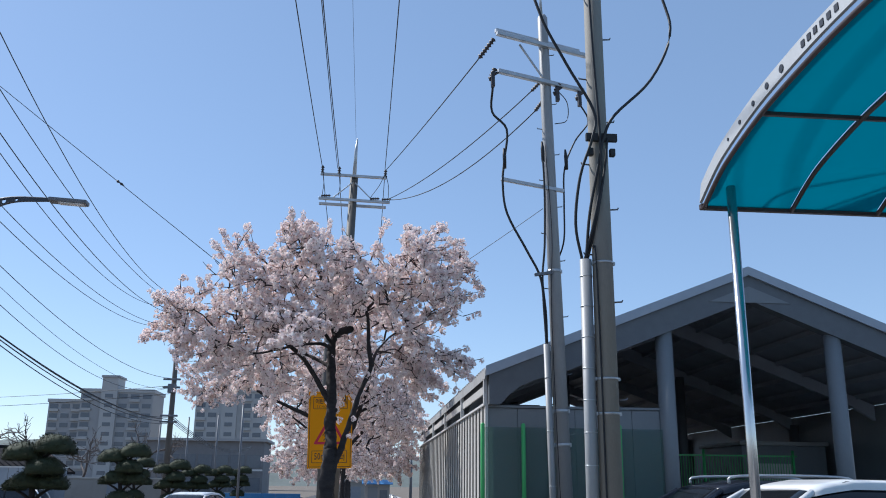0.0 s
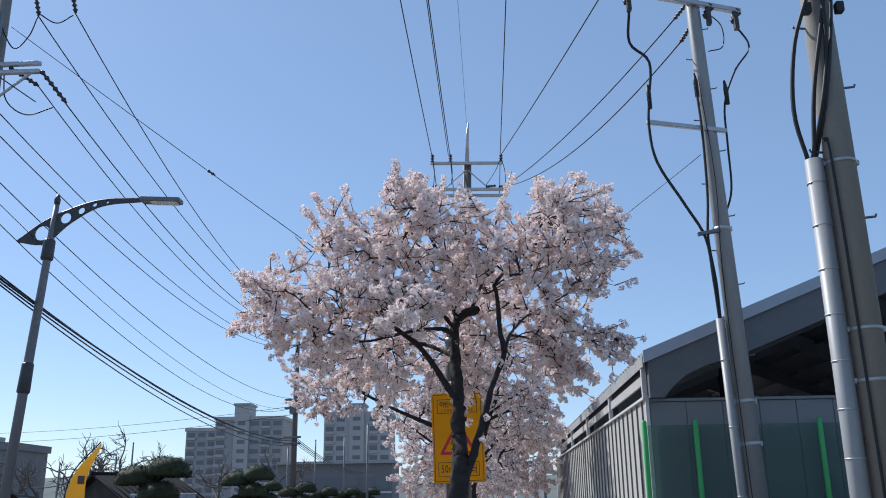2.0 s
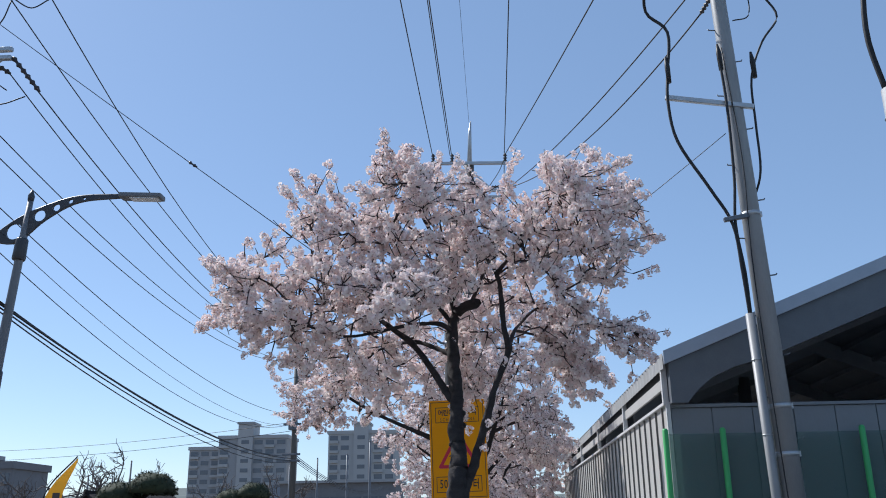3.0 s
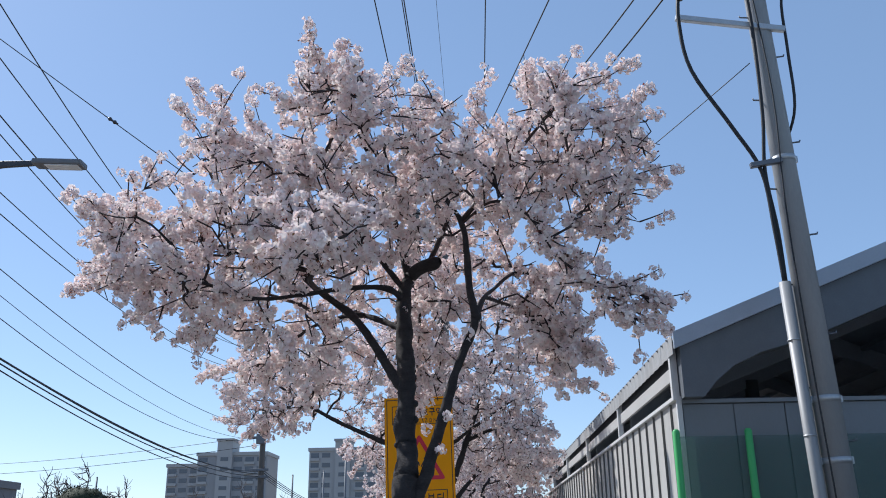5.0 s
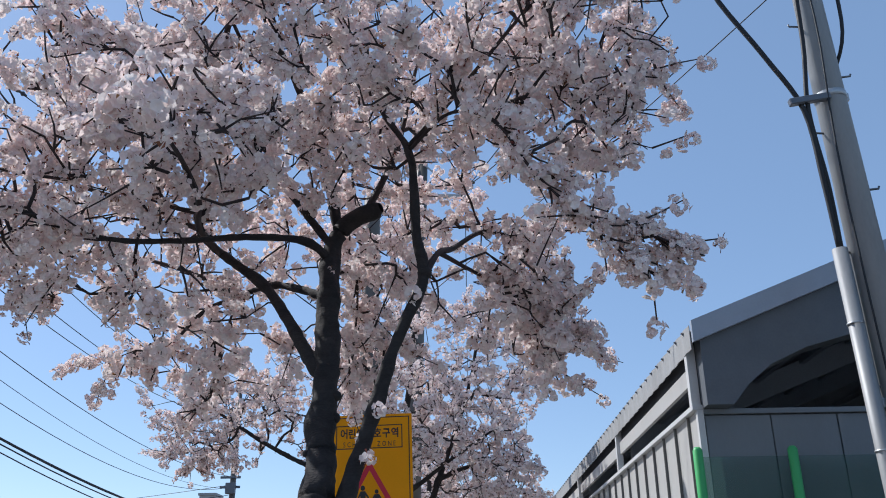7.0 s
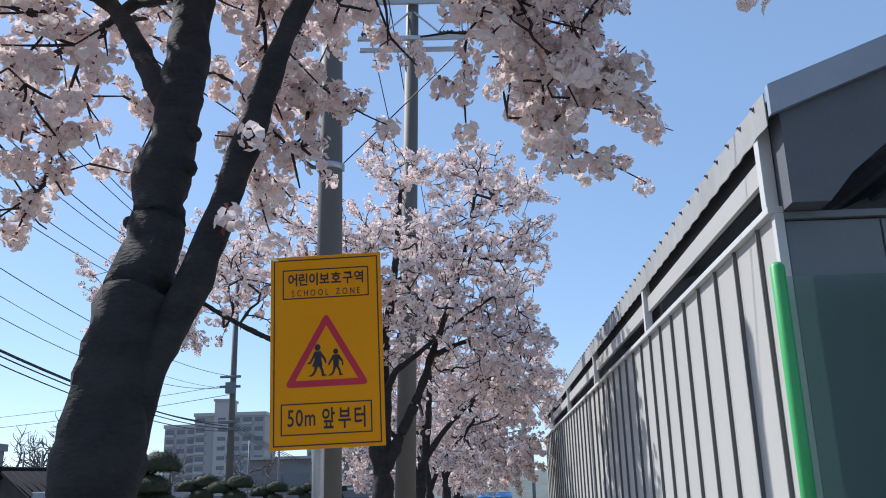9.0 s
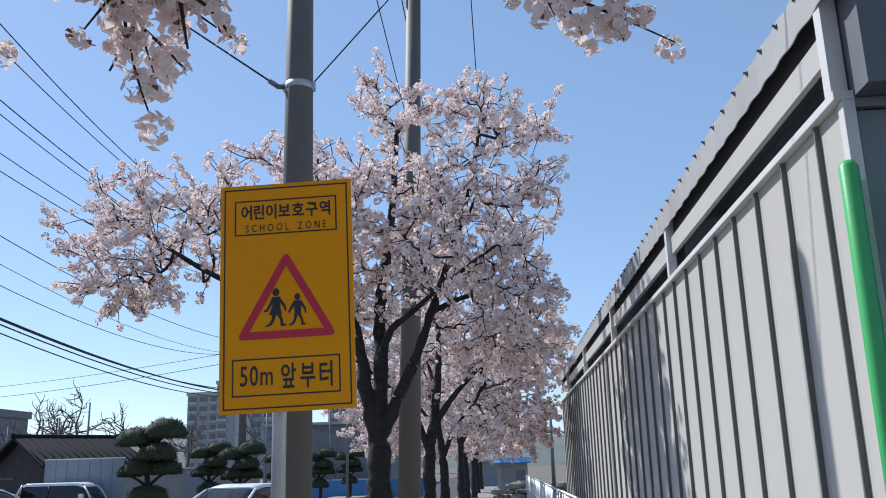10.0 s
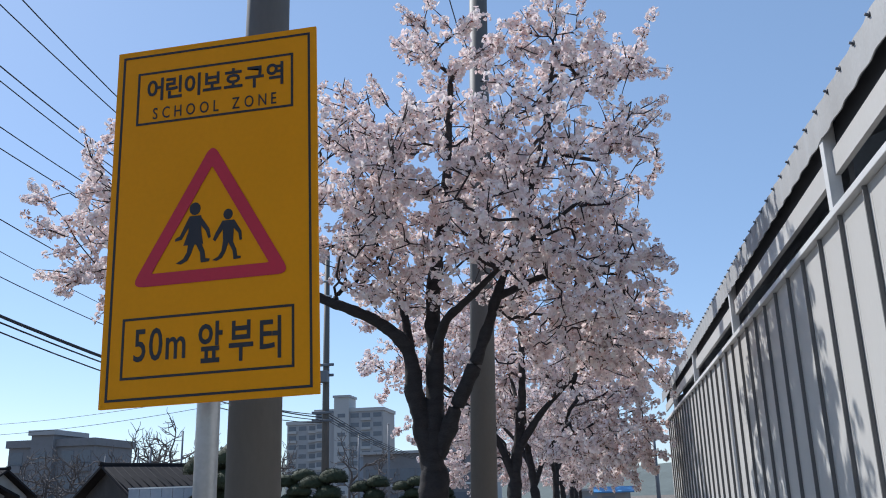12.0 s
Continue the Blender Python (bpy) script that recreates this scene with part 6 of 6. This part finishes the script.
# feather banner across the road
fb = thing("feather_banner", pose(-8.75, 20.0, -0.05), "yellow feather banner on a curved black pole", "banner")
part("pole", tube(arc_points([(0, 0, 0), (0.06, 0, 1.2), (0.2, 0, 2.25), (0.75, 0, 2.92)], 6), 0.014, 8), M_BLACK, fb)
edge = arc_points([(0.04, 0, 0.5), (0.06, 0, 1.2), (0.2, 0, 2.2), (0.75, 0, 2.9)], 6)
b = bmesh.new()
va = [b.verts.new(p + Vector((0.015, 0, 0))) for p in edge]
vb = [b.verts.new(p + Vector((0.62 * math.sin(math.pi * (0.5 + 0.5 * k / (len(edge) - 1))) + 0.015, 0.015 * math.sin(0.5 * k), -0.06))) for k, p in enumerate(edge)]
for k in range(len(edge) - 1):
    b.faces.new((va[k], va[k + 1], vb[k + 1], vb[k]))
bmesh.ops.solidify(b, geom=b.faces[:], thickness=0.003)
cloth = part("cloth", b, M_BANNER, fb)
for k, (x, z, w, h) in enumerate(((0.36, 2.1, 0.14, 0.16), (0.26, 1.62, 0.18, 0.1), (0.23, 1.42, 0.18, 0.1), (0.22, 1.22, 0.18, 0.1), (0.21, 1.02, 0.18, 0.1))):
    part("printed_bar", boxed(x, x + w, -0.03, -0.026, z, z + h, bevel=0.0015), M_BROWNBAR, cloth)

# small poles and far hills
for x, y, h in ((-8.1, 60, 6.9), (-33, 69, 5.2), (-30.6, 69, 5.6), (-27.4, 69, 6.6), (-24.8, 60, 5.0), (2.6, 48, 4.2), (-14.5, 75, 7), (-17, 76, 6.5), (-12.6, 78, 7.5)):
    q = thing("thin_pole", pose(x, y, ROAD_Z), "thin grey roadside pole", "pole", "distant thin poles")
    part("shaft", tube([(0, 0, 0), (0, 0, h)], [0.09, 0.06], 10), M_LAMPPOLE, q)
    part("cap", tube([(0, 0, h), (0, 0, h + 0.08)], [0.07, 0.03], 10), M_IRON, q)
hill = bmesh.new()
rows_h = []
for j, (yy, hh) in enumerate(((700, 0), (800, 0.7), (900, 1.0), (1000, 0.6))):
    rows_h.append([hill.verts.new((-1400 + i * 40, yy, ROAD_Z - 0.3 + hh * (34 + 26 * noise.noise(Vector((i * 0.13, j * 0.1, 3)))))) for i in range(71)])
for a, c in zip(rows_h, rows_h[1:]):
    for k in range(70):
        hill.faces.new((a[k], a[k + 1], c[k + 1], c[k]))
tagged(part("backdrop", hill, M_HILL), "low hazy wooded hills on the horizon", "hills", kind="structure")
